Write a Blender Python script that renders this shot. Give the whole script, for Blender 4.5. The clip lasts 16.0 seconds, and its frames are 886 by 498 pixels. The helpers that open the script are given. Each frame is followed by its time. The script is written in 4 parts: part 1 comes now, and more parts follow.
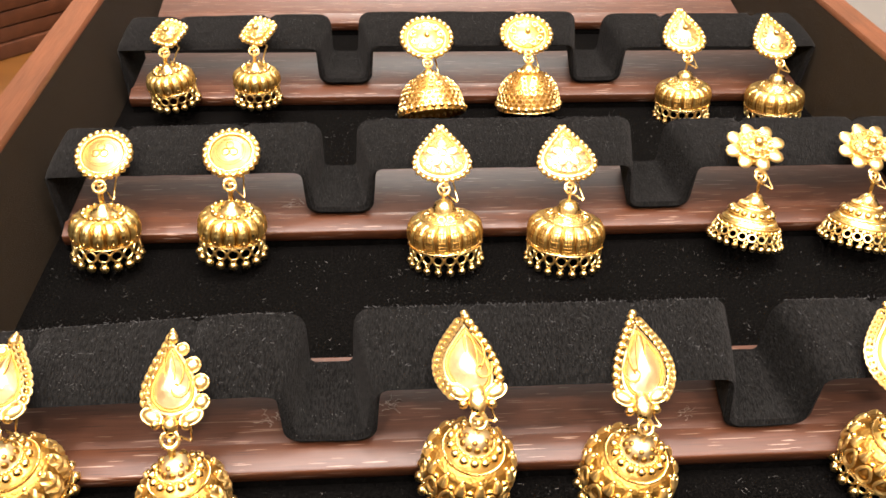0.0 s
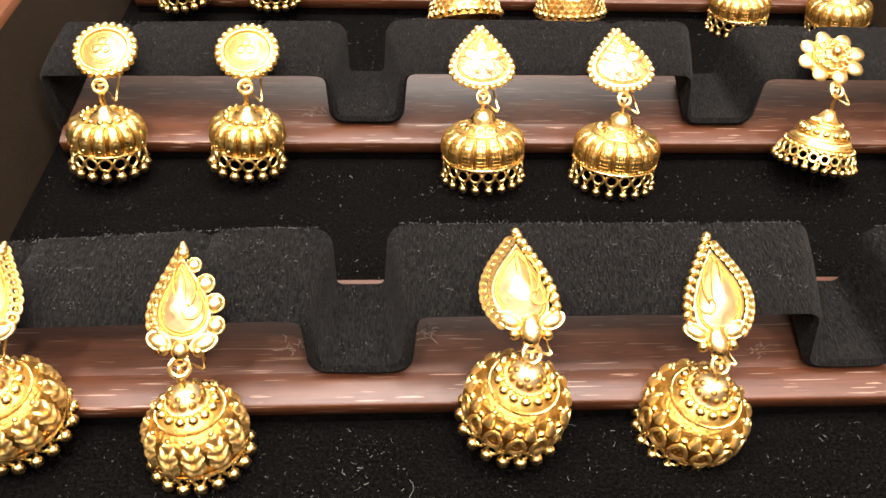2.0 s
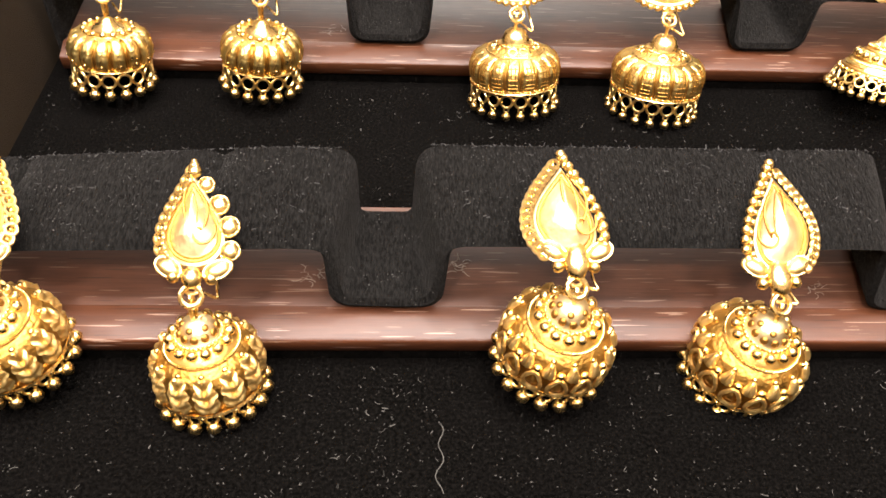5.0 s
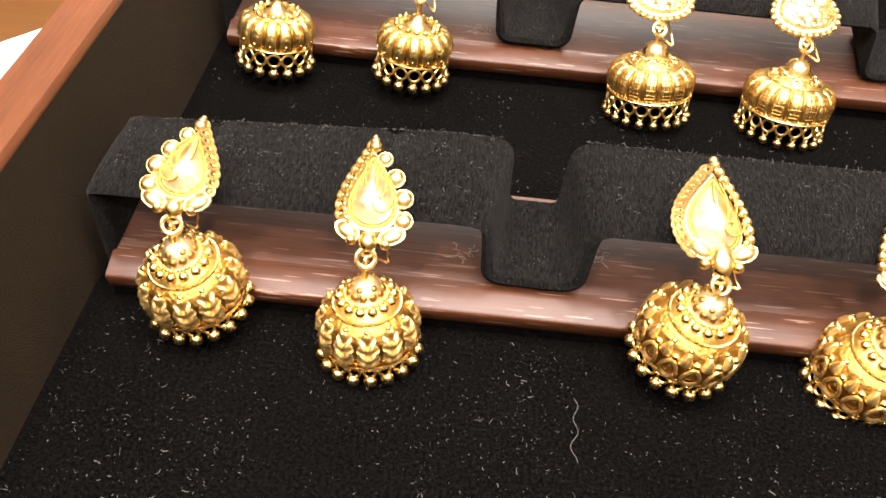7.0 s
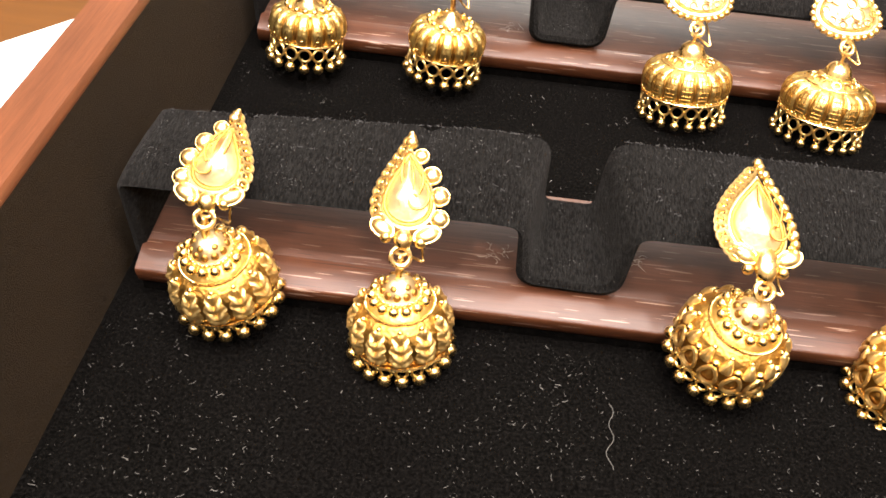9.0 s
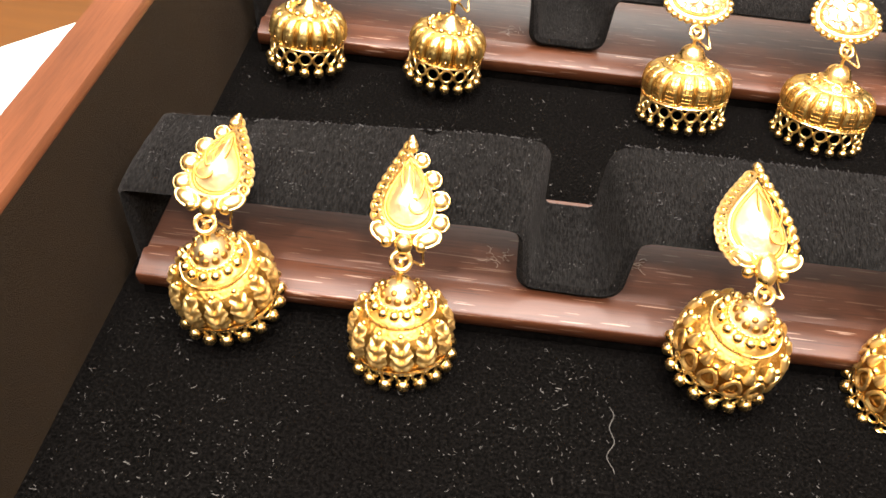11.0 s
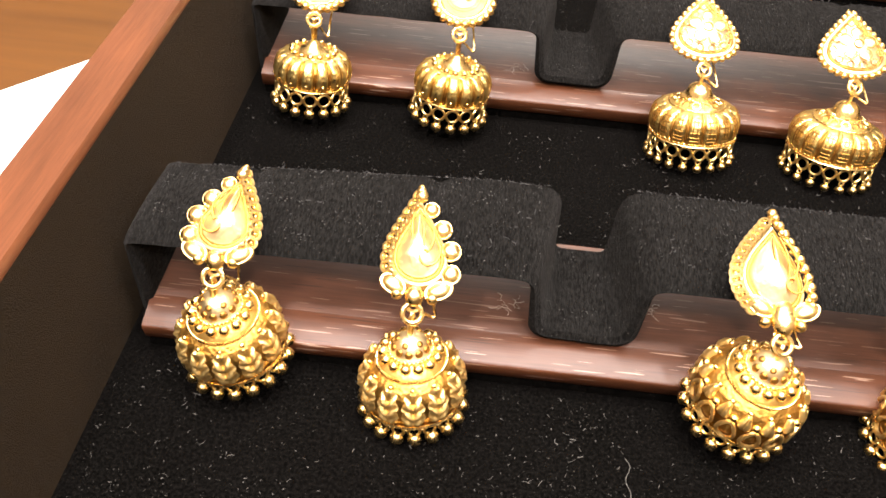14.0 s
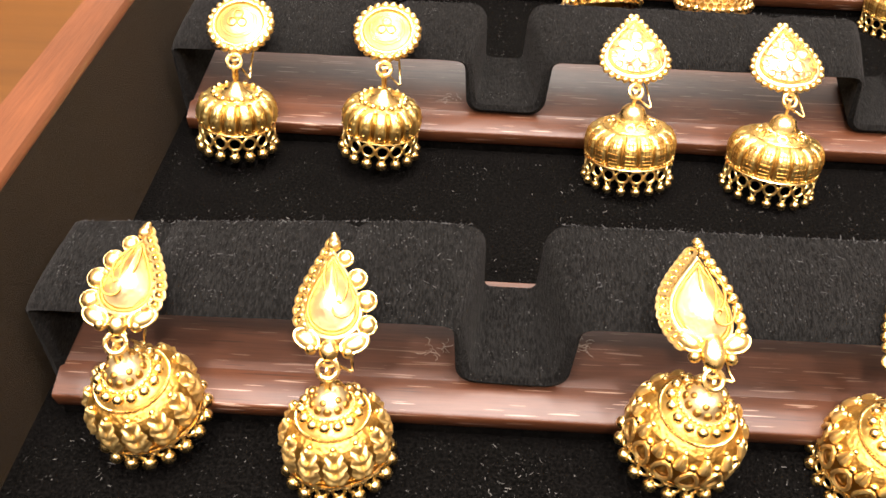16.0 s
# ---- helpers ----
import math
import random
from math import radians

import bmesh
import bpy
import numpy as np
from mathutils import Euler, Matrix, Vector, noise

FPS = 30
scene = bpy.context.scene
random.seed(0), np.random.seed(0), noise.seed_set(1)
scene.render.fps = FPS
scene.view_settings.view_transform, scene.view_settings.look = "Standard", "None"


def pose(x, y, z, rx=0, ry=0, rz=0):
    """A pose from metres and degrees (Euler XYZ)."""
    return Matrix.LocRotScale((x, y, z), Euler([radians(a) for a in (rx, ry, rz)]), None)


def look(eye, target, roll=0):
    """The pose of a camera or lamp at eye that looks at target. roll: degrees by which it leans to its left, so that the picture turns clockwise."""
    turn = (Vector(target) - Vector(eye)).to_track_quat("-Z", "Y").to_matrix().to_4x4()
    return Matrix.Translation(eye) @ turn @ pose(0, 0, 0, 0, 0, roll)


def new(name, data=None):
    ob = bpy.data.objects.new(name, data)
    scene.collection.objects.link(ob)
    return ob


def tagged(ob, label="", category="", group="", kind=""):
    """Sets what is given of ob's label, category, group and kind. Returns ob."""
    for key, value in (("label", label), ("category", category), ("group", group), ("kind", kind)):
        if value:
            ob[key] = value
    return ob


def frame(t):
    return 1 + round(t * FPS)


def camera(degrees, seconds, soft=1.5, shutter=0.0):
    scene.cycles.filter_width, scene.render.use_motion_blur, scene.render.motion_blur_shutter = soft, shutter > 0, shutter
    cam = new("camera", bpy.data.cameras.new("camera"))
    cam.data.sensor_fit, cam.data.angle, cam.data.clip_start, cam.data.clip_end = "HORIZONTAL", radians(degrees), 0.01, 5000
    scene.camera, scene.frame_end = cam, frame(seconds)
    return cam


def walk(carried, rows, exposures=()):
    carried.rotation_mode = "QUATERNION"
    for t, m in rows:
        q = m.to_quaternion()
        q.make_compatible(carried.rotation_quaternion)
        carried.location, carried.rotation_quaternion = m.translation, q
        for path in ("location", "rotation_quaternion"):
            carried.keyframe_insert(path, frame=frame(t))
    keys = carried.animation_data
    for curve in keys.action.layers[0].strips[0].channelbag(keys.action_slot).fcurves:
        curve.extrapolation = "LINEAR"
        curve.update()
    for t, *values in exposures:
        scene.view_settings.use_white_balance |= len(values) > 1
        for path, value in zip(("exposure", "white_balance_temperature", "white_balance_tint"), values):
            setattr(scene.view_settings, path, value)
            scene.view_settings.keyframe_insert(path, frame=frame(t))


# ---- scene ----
U = 0.11  # metres from one row of the tray to the next; the plan below is in rows
cam = camera(52.0, 16.0, soft=1.6)
# seconds, eye (rows), yaw to the left, pitch, roll
ROWS = [
    (0, -0.1638, -0.1977, 1.6948, -4.94, -34.74, 1.61),
    (0.5, -0.1847, -0.1472, 1.6515, -5.11, -36.12, 2.10),
    (1, -0.1993, -0.1052, 1.6032, -4.90, -36.82, 2.33),
    (1.5, -0.2178, -0.0566, 1.5532, -4.66, -37.75, 2.36),
    (2, -0.2302, -0.0044, 1.5012, -4.62, -38.99, 2.64),
    (2.5, -0.2400, 0.0398, 1.4497, -4.67, -40.17, 3.06),
    (3, -0.2504, 0.0732, 1.4147, -4.91, -40.96, 3.36),
    (3.5, -0.2485, 0.1001, 1.4026, -4.75, -41.72, 3.09),
    (5.8, -0.3263, 0.0865, 1.3596, -3.64, -42.52, 4.37),
    (6, -0.3442, 0.0619, 1.3722, -2.52, -42.48, 4.11),
    (6.5, -0.4064, -0.0028, 1.3972, -0.72, -42.43, 4.81),
    (7, -0.4642, -0.0420, 1.4133, 0.41, -42.26, 5.65),
    (7.5, -0.5063, -0.0534, 1.4148, 0.90, -42.17, 6.49),
    (8, -0.5201, -0.0431, 1.3944, 1.33, -42.11, 6.55),
    (8.5, -0.5064, -0.0228, 1.3837, 1.47, -42.28, 6.07),
    (11, -0.5061, -0.0210, 1.3898, 1.63, -42.19, 5.79),
    (11.5, -0.5083, -0.0138, 1.3793, 1.61, -42.08, 5.77),
    (12, -0.5071, -0.0044, 1.3737, 1.56, -42.07, 5.75),
    (12.5, -0.5072, 0.0023, 1.3809, 1.60, -42.04, 5.49),
    (13, -0.5160, 0.0110, 1.3852, 1.66, -41.85, 5.45),
    (13.5, -0.5283, 0.0242, 1.3996, 1.79, -41.65, 5.33),
    (14, -0.5353, 0.0355, 1.4159, 1.71, -41.01, 5.15),
    (14.5, -0.5224, 0.0530, 1.4366, 1.58, -40.43, 4.59),
    (15, -0.4846, 0.0717, 1.4517, 1.59, -40.02, 3.70),
    (15.5, -0.4500, 0.0961, 1.4417, 1.24, -39.86, 3.05),
    (16, -0.4146, 0.1291, 1.4165, 0.59, -39.81, 2.65),
]


def aim(x, y, z, yaw, pitch, roll):
    a, p = radians(yaw), radians(pitch)
    eye = Vector((x, y, z)) * U
    ahead = Vector((-math.sin(a) * math.cos(p), math.cos(a) * math.cos(p), math.sin(p)))
    return look(eye, eye + ahead, roll)


walk(cam, [(r[0], aim(*r[1:])) for r in ROWS], [(0.0, 0.22), (3.0, 0.31), (6.0, 0.40), (11.0, 0.45), (16.0, 0.46)])

# ---- light: shop downlights over the counter, unseen fill lamps in front ----
world = bpy.data.worlds.new("world")
scene.world = world
world.use_nodes = True
world.node_tree.nodes["Background"].inputs[0].default_value = (1.0, 0.93, 0.84, 1)
world.node_tree.nodes["Background"].inputs[1].default_value = 0.10


def lamp(name, x, y, z, size, watts, colour, target=(0.02, 0.25, 0)):
    data = bpy.data.lights.new(name, "AREA")
    data.shape, data.size, data.energy, data.color = "DISK", size, watts, colour
    ob = new(name, data)
    ob.matrix_world = look((x, y, z), target)
    return ob


WARM = (1.0, 0.895, 0.85)
for lx, ly, watts in ((-0.32, -0.30, 13), (0.22, -0.22, 15), (-0.10, 0.10, 15), (0.42, 0.20, 13), (-0.55, 0.35, 10), (0.12, 0.55, 10), (0.85, -0.15, 9), (-0.95, -0.05, 9)):
    lamp("downlight_and_fill", lx, ly, 1.75, 0.13, watts, WARM, (lx * 0.5, 0.2, 0))
# unseen fill lamps, added in front to brighten the sides of the bells
for lx, ly, watts in ((-0.55, -1.15, 26), (0.35, -1.25, 26), (1.25, -0.75, 16), (-1.35, -0.6, 16)):
    lamp("downlight_and_fill", lx, ly, 1.75, 0.13, watts, WARM, (0.0, 0.1, 0))
lamp("ceiling_panel", 0.15, 2.0, 1.7, 0.9, 50, (1.0, 0.96, 0.90), (0.05, 0.3, 0))


# ---- materials ----
def material(name):
    m = bpy.data.materials.new(name)
    m.use_nodes = True
    nt = m.node_tree
    return m, nt, nt.nodes["Principled BSDF"]


def node(nt, kind, **values):
    n = nt.nodes.new(kind)
    for k, v in values.items():
        if k in n.inputs:
            n.inputs[k].default_value = v
    return n


def coords(nt, scale=(1, 1, 1)):
    tc = nt.nodes.new("ShaderNodeTexCoord")
    mp = nt.nodes.new("ShaderNodeMapping")
    mp.inputs["Scale"].default_value = scale
    nt.links.new(tc.outputs["Object"], mp.inputs["Vector"])
    return mp.outputs["Vector"]


def ramp(nt, source, stops):
    r = nt.nodes.new("ShaderNodeValToRGB")
    while len(r.color_ramp.elements) < len(stops):
        r.color_ramp.elements.new(0.5)
    for e, (p, c) in zip(r.color_ramp.elements, stops):
        e.position, e.color = p, (c if len(c) == 4 else (*c, 1))
    nt.links.new(source, r.inputs[0])
    return r.outputs[0]


def noise_of(nt, vec, scale, detail=3.0, rough=0.5, distortion=0.0):
    n = node(nt, "ShaderNodeTexNoise", Scale=scale, Detail=detail, Roughness=rough, Distortion=distortion)
    nt.links.new(vec, n.inputs["Vector"])
    return n.outputs["Fac"]


def bump(nt, bsdf, height, strength, distance):
    b = node(nt, "ShaderNodeBump", Strength=strength, Distance=distance)
    nt.links.new(height, b.inputs["Height"])
    nt.links.new(b.outputs["Normal"], bsdf.inputs["Normal"])
    return b


def mix(nt, fac, a, b, kind="MIX"):
    m = nt.nodes.new("ShaderNodeMix")
    m.data_type, m.blend_type = "RGBA", kind
    for sock, v in ((m.inputs[0], fac), (m.inputs[6], a), (m.inputs[7], b)):
        if hasattr(v, "is_output"):
            nt.links.new(v, sock)
        else:
            sock.default_value = v if isinstance(v, float) else (*v, 1)
    return m.outputs[2]


def gold(name, base, rough, engrave=0.0, scale=900.0):
    m, nt, b = material(name)
    vec = coords(nt)
    n1 = noise_of(nt, vec, 160.0, 2.0)
    c = ramp(nt, n1, [(0.3, tuple(v * 0.88 for v in base)), (0.7, base)])
    nt.links.new(c, b.inputs["Base Color"])
    b.inputs["Metallic"].default_value = 1.0
    r = ramp(nt, noise_of(nt, vec, 420.0, 3.0), [(0.3, (rough * 0.75,) * 3), (0.75, (rough * 1.3,) * 3)])
    nt.links.new(r, b.inputs["Roughness"])
    if engrave:
        v = node(nt, "ShaderNodeTexVoronoi", Scale=scale)
        v.feature = "SMOOTH_F1"
        nt.links.new(vec, v.inputs["Vector"])
        bump(nt, b, v.outputs["Distance"], engrave, 0.0006)
    return m


GOLD = gold("polished_gold", (0.95, 0.685, 0.28), 0.27)
GOLD_SATIN = gold("satin_gold", (0.94, 0.675, 0.27), 0.34, 0.10, 1100.0)
GOLD_LEAF = gold("matt_cast_gold", (0.94, 0.66, 0.25), 0.45, 0.08, 1500.0)
GOLD_AGED = gold("aged_cast_gold", (0.82, 0.52, 0.15), 0.42, 0.15, 1500.0)
GOLD_FINE = gold("finely_engraved_gold", (1.0, 0.80, 0.44), 0.40, 0.08, 1700.0)
GOLD_COIN = gold("struck_gold", (0.86, 0.655, 0.28), 0.42, 0.15, 2200.0)
GOLD_RIB = gold("chased_gold", (0.82, 0.60, 0.21), 0.36, 0.30, 1250.0)
# shade behind leaves, cells and mesh, put into the colour as darker gold
GOLD_RECESS = gold("recess_shade_gold", (0.46, 0.25, 0.055), 0.42, 0.35, 1300.0)
GOLD_PALE = gold("pale_gold", (1.0, 0.83, 0.55), 0.38, 0.28, 1700.0)
# dark gold for engraved lines, and for shade painted into grooves and holes
GOLD_LINE = gold("engraving_and_shade_gold", (0.42, 0.22, 0.05), 0.45)


def rosewood(name, tone=1.0, along="X", rough=0.28, glints=0.0):
    m, nt, b = material(name)
    stretch = {"X": (14.0, 330.0, 330.0), "Y": (230.0, 11.0, 230.0)}[along]
    band = noise_of(nt, coords(nt, stretch), 0.8, 4.0, 0.55, 0.5)
    fine = noise_of(nt, coords(nt, tuple(s * 4.5 for s in stretch)), 1.5, 4.0, 0.7)
    patch = noise_of(nt, coords(nt), 26.0, 2.0)
    c1 = ramp(nt, band, [(0.25, (0.090 * tone, 0.033 * tone, 0.014 * tone)), (0.5, (0.124 * tone, 0.045 * tone, 0.019 * tone)), (0.75, (0.154 * tone, 0.057 * tone, 0.024 * tone))])
    c2 = ramp(nt, fine, [(0.36, (0.72, 0.68, 0.65)), (0.60, (1, 1, 1))])
    c3 = ramp(nt, patch, [(0.35, (0.82, 0.78, 0.76)), (0.65, (1.08, 1.0, 0.96))])
    base = mix(nt, 1.0, mix(nt, 0.8, c1, c2, "MULTIPLY"), c3, "MULTIPLY")
    # open pores: dark strokes along the grain; the short pale strokes are painted glints
    where = coords(nt, tuple(s * 1.9 for s in ((44.0, 1250.0, 1250.0) if along == "X" else (300.0, 9.0, 300.0))))
    pores = noise_of(nt, where, 1.0, 0.0)
    pale = ramp(nt, pores, [(0.735, (0, 0, 0)), (0.755, (glints,) * 3)])
    dark = ramp(nt, pores, [(0.20, (0.6,) * 3), (0.24, (0, 0, 0))])
    base = mix(nt, pale, base, (0.36, 0.25, 0.19))
    base = mix(nt, dark, base, (0.012, 0.005, 0.003))
    nt.links.new(base, b.inputs["Base Color"])
    r = ramp(nt, fine, [(0.3, (rough * 1.25,) * 3), (0.7, (rough,) * 3)])
    nt.links.new(r, b.inputs["Roughness"])
    b.inputs["Coat Weight"].default_value = 0.06
    b.inputs["Coat Roughness"].default_value = 0.30
    b.inputs["Specular IOR Level"].default_value = 0.35
    bump(nt, b, fine, 0.15, 0.0002)
    return m


EDGE_WOOD = rosewood("rosewood_edge", 0.60, "X", 0.36, 0.6)
ROSEWOOD = rosewood("rosewood_laminate", 0.56, "X", 0.46, 0.3)
RIM_WOOD = rosewood("rim_rosewood", 0.95, "Y", 0.36)


def cloth(name, base, specks, speck_scale, sheen, fibre, nap=2.4, gloss=0.0):
    m, nt, b = material(name)
    vec = coords(nt)
    pile = noise_of(nt, coords(nt, fibre), 1.0, 4.0, 0.7)
    broad = noise_of(nt, vec, 55.0, 3.0)
    c = mix(nt, broad, tuple(v * 0.6 for v in base), tuple(v * 1.5 for v in base))
    c = mix(nt, ramp(nt, pile, [(0.42, (0, 0, 0)), (0.66, (1, 1, 1))]), c, tuple(v * nap for v in base))
    if specks:
        v = node(nt, "ShaderNodeTexVoronoi", Scale=speck_scale)
        nt.links.new(vec, v.inputs["Vector"])
        near = ramp(nt, v.outputs["Distance"], [(0.08, (1, 1, 1)), (0.17, (0, 0, 0))])
        some = ramp(nt, noise_of(nt, vec, 170.0, 2.0), [(0.50, (0, 0, 0)), (0.68, (1, 1, 1))])
        fac = mix(nt, 1.0, near, some, "MULTIPLY")
        c = mix(nt, fac, c, specks)
    nt.links.new(c, b.inputs["Base Color"])
    b.inputs["Roughness"].default_value = 0.55 if gloss else 0.95
    b.inputs["Sheen Weight"].default_value = sheen
    b.inputs["Sheen Roughness"].default_value = 0.45
    b.inputs["Sheen Tint"].default_value = (1.0, 0.95, 0.9, 1)
    b.inputs["Specular IOR Level"].default_value = gloss
    bump(nt, b, pile, 0.9, 0.0007)
    return m


VELVET = cloth("black_velvet", (0.0040, 0.0038, 0.0036), (0.16, 0.155, 0.146), 1200.0, 0.030, (2300, 560, 1100), 3.4)
FELT = cloth("black_felt", (0.0012, 0.0011, 0.0010), (0.042, 0.040, 0.036), 900.0, 0.005, (1250, 1250, 1250), 4.2)
LINING = cloth("dark_lining", (0.0100, 0.0058, 0.0020), None, 1.0, 0.02, (2600, 2600, 2600), 2.4, 0.06)


def plain(name, base, rough, variation=0.12, scale=12.0):
    m, nt, b = material(name)
    f = noise_of(nt, coords(nt), scale, 4.0)
    nt.links.new(ramp(nt, f, [(0.3, tuple(v * (1 - variation) for v in base)), (0.7, base)]), b.inputs["Base Color"])
    b.inputs["Roughness"].default_value = rough
    bump(nt, b, f, 0.1, 0.001)
    return m


WHITE = plain("white_enamel", (0.80, 0.80, 0.78), 0.35)
def varnished(name, dark, light):
    m, nt, b = material(name)
    f = noise_of(nt, coords(nt, (5, 60, 60)), 1.2, 4.0, 0.6, 0.4)
    nt.links.new(ramp(nt, f, [(0.3, dark), (0.7, light)]), b.inputs["Base Color"])
    b.inputs["Roughness"].default_value = 0.42
    return m


COUNTER = varnished("amber_varnished_wood", (0.062, 0.022, 0.0022), (0.098, 0.036, 0.0042))
GREY = plain("grey_display_cloth", (0.11, 0.10, 0.085), 0.9)
WALLPAINT = plain("cream_wall_paint", (0.74, 0.66, 0.54), 0.7)
CEILING = plain("white_ceiling_paint", (0.82, 0.80, 0.76), 0.8)
FLOORING = plain("beige_floor_tile", (0.45, 0.38, 0.30), 0.3)
DARKWOOD = rosewood("dark_rosewood", 0.55, "Y", 0.35)
LINT = plain("pale_lint", (0.060, 0.057, 0.051), 0.9)
FUZZ = plain("grey_velvet_fuzz", (0.036, 0.035, 0.034), 0.95)


# ---- building blocks ----
def mesh_of(name, bm, mat, smooth=True):
    bm.transform(Matrix.Scale(U, 4))
    me = bpy.data.meshes.new(name)
    bmesh.ops.recalc_face_normals(bm, faces=bm.faces)
    bm.to_mesh(me)
    bm.free()
    me.materials.append(mat)
    if smooth:
        me.polygons.foreach_set("use_smooth", [True] * len(me.polygons))
        me.set_sharp_from_angle(angle=radians(42))
    return me


def at(x, y, z):
    return Matrix.Translation(Vector((x, y, z)) * U)


def place(name, me, parent=None, m=None, label=""):
    ob = new(name, me)
    ob.parent = parent
    if m is not None:
        ob.matrix_basis = m
    return tagged(ob, label)


def part(name, bm, mat, parent, label="", smooth=True):
    return place(name, mesh_of(name, bm, mat, smooth), parent, None, label)


def empty(name, m=None):
    ob = new(name)
    ob.empty_display_size = 0.01
    if m is not None:
        ob.matrix_basis = m
    return ob


def box(x0, x1, y0, y1, z0, z1, bevel=0.0):
    bm = bmesh.new()
    bmesh.ops.create_cube(bm, size=1.0)
    bm.transform(Matrix.LocRotScale(((x0 + x1) / 2, (y0 + y1) / 2, (z0 + z1) / 2), None, (x1 - x0, y1 - y0, z1 - z0)))
    if bevel:
        bmesh.ops.bevel(bm, geom=list(bm.edges), offset=bevel, segments=2, affect="EDGES", profile=0.6)
    return bm


def extrude_x(profile, x0, x1, cuts=1):
    bm = bmesh.new()
    rings = [[bm.verts.new((x0 + (x1 - x0) * i / cuts, y, z)) for y, z in profile] for i in range(cuts + 1)]
    n = len(profile)
    for a, b in zip(rings, rings[1:]):
        for i in range(n):
            bm.faces.new((a[i], a[(i + 1) % n], b[(i + 1) % n], b[i]))
    bm.faces.new(rings[0])
    bm.faces.new(rings[-1][::-1])
    return bm


def lathe(profile, n=40, wave=None):
    """Turns (radius, z) pairs round z; wave(angle, row) scales the radius."""
    bm = bmesh.new()
    rows = []
    for k, (r, z) in enumerate(profile):
        rows.append([bm.verts.new((r * s * math.cos(a), r * s * math.sin(a), z)) for a in [math.tau * i / n for i in range(n)] for s in [wave(a, k) if wave else 1.0]])
    for a, b in zip(rows, rows[1:]):
        for i in range(n):
            bm.faces.new((a[i], a[(i + 1) % n], b[(i + 1) % n], b[i]))
    return bm


def torus(big, small, n=18, m=8):
    bm = bmesh.new()
    rows = [[bm.verts.new(((big + small * math.cos(b)) * math.cos(a), (big + small * math.cos(b)) * math.sin(a), small * math.sin(b))) for b in [math.tau * j / m for j in range(m)]] for a in [math.tau * i / n for i in range(n)]]
    for i in range(n):
        for j in range(m):
            bm.faces.new((rows[i][j], rows[(i + 1) % n][j], rows[(i + 1) % n][(j + 1) % m], rows[i][(j + 1) % m]))
    return bm


def ball(r, level=2, squash=1.0):
    bm = bmesh.new()
    bmesh.ops.create_icosphere(bm, subdivisions=level, radius=r)
    bm.transform(Matrix.Diagonal((1, 1, squash, 1)))
    return bm


# ---- the tray ----
XL, XR = -1.205, 1.68           # lining at the floor
RIML, RIMR, TOP = -1.262, 1.735, 0.40
RIMW = 0.125
Y0, Y1 = 0.30, 4.80
tray = tagged(empty("jewelry_tray"), "dark rosewood display tray lined with black felt", "tray")


def wall_prism(outline, y0, y1):
    bm = bmesh.new()
    rings = [[bm.verts.new((x, y, z)) for x, z in outline] for y in (y0, y1)]
    n = len(outline)
    for i in range(n):
        bm.faces.new((rings[0][i], rings[0][(i + 1) % n], rings[1][(i + 1) % n], rings[1][i]))
    bm.faces.new(rings[0]), bm.faces.new(rings[1][::-1])
    return bm


part("base_lining", box(XL - 0.05, XR + 0.05, Y0 - 0.02, Y1 + 0.02, -0.10, 0.0), FELT, tray, "black felt lining dotted with lint")
part("side_lining", wall_prism([(XL, 0), (RIML, TOP - 0.02), (RIML - 0.03, TOP - 0.02), (XL - 0.04, 0)], Y0, Y1), LINING, tray)
part("side_lining", wall_prism([(XR, 0), (RIMR, TOP - 0.02), (RIMR + 0.03, TOP - 0.02), (XR + 0.04, 0)], Y0, Y1), LINING, tray)
part("end_lining", box(XL - 0.05, XR + 0.05, Y0 - 0.04, Y0 - 0.02, 0, TOP - 0.02), LINING, tray)
part("end_lining", box(XL - 0.05, XR + 0.05, Y1 + 0.02, Y1 + 0.04, 0, TOP - 0.02), LINING, tray)


part("side_wall", wall_prism([(RIML - 0.03, -0.10), (RIML - RIMW, -0.10), (RIML - RIMW, TOP - 0.02), (RIML - RIMW + 0.012, TOP - 0.006), (RIML - 0.008, TOP), (RIML, TOP - 0.012), (RIML, TOP - 0.02), (RIML - 0.03, TOP - 0.02)], Y0 - 0.16, Y1 + 0.16), RIM_WOOD, tray, "polished rosewood side with a worn rim")
part("side_wall", wall_prism([(RIMR + 0.03, -0.10), (RIMR + RIMW, -0.10), (RIMR + RIMW, TOP - 0.02), (RIMR + RIMW - 0.012, TOP - 0.006), (RIMR + 0.008, TOP), (RIMR, TOP - 0.012), (RIMR, TOP - 0.02), (RIMR + 0.03, TOP - 0.02)], Y0 - 0.16, Y1 + 0.16), RIM_WOOD, tray, "polished rosewood side with a worn rim")
part("end_wall", box(RIML - 0.02, RIMR + 0.02, Y0 - 0.16, Y0 - 0.042, -0.10, TOP - 0.002, 0.008), RIM_WOOD, tray)
part("end_wall", box(RIML - 0.02, RIMR + 0.02, Y1 + 0.042, Y1 + 0.16, -0.10, TOP - 0.002, 0.008), RIM_WOOD, tray)

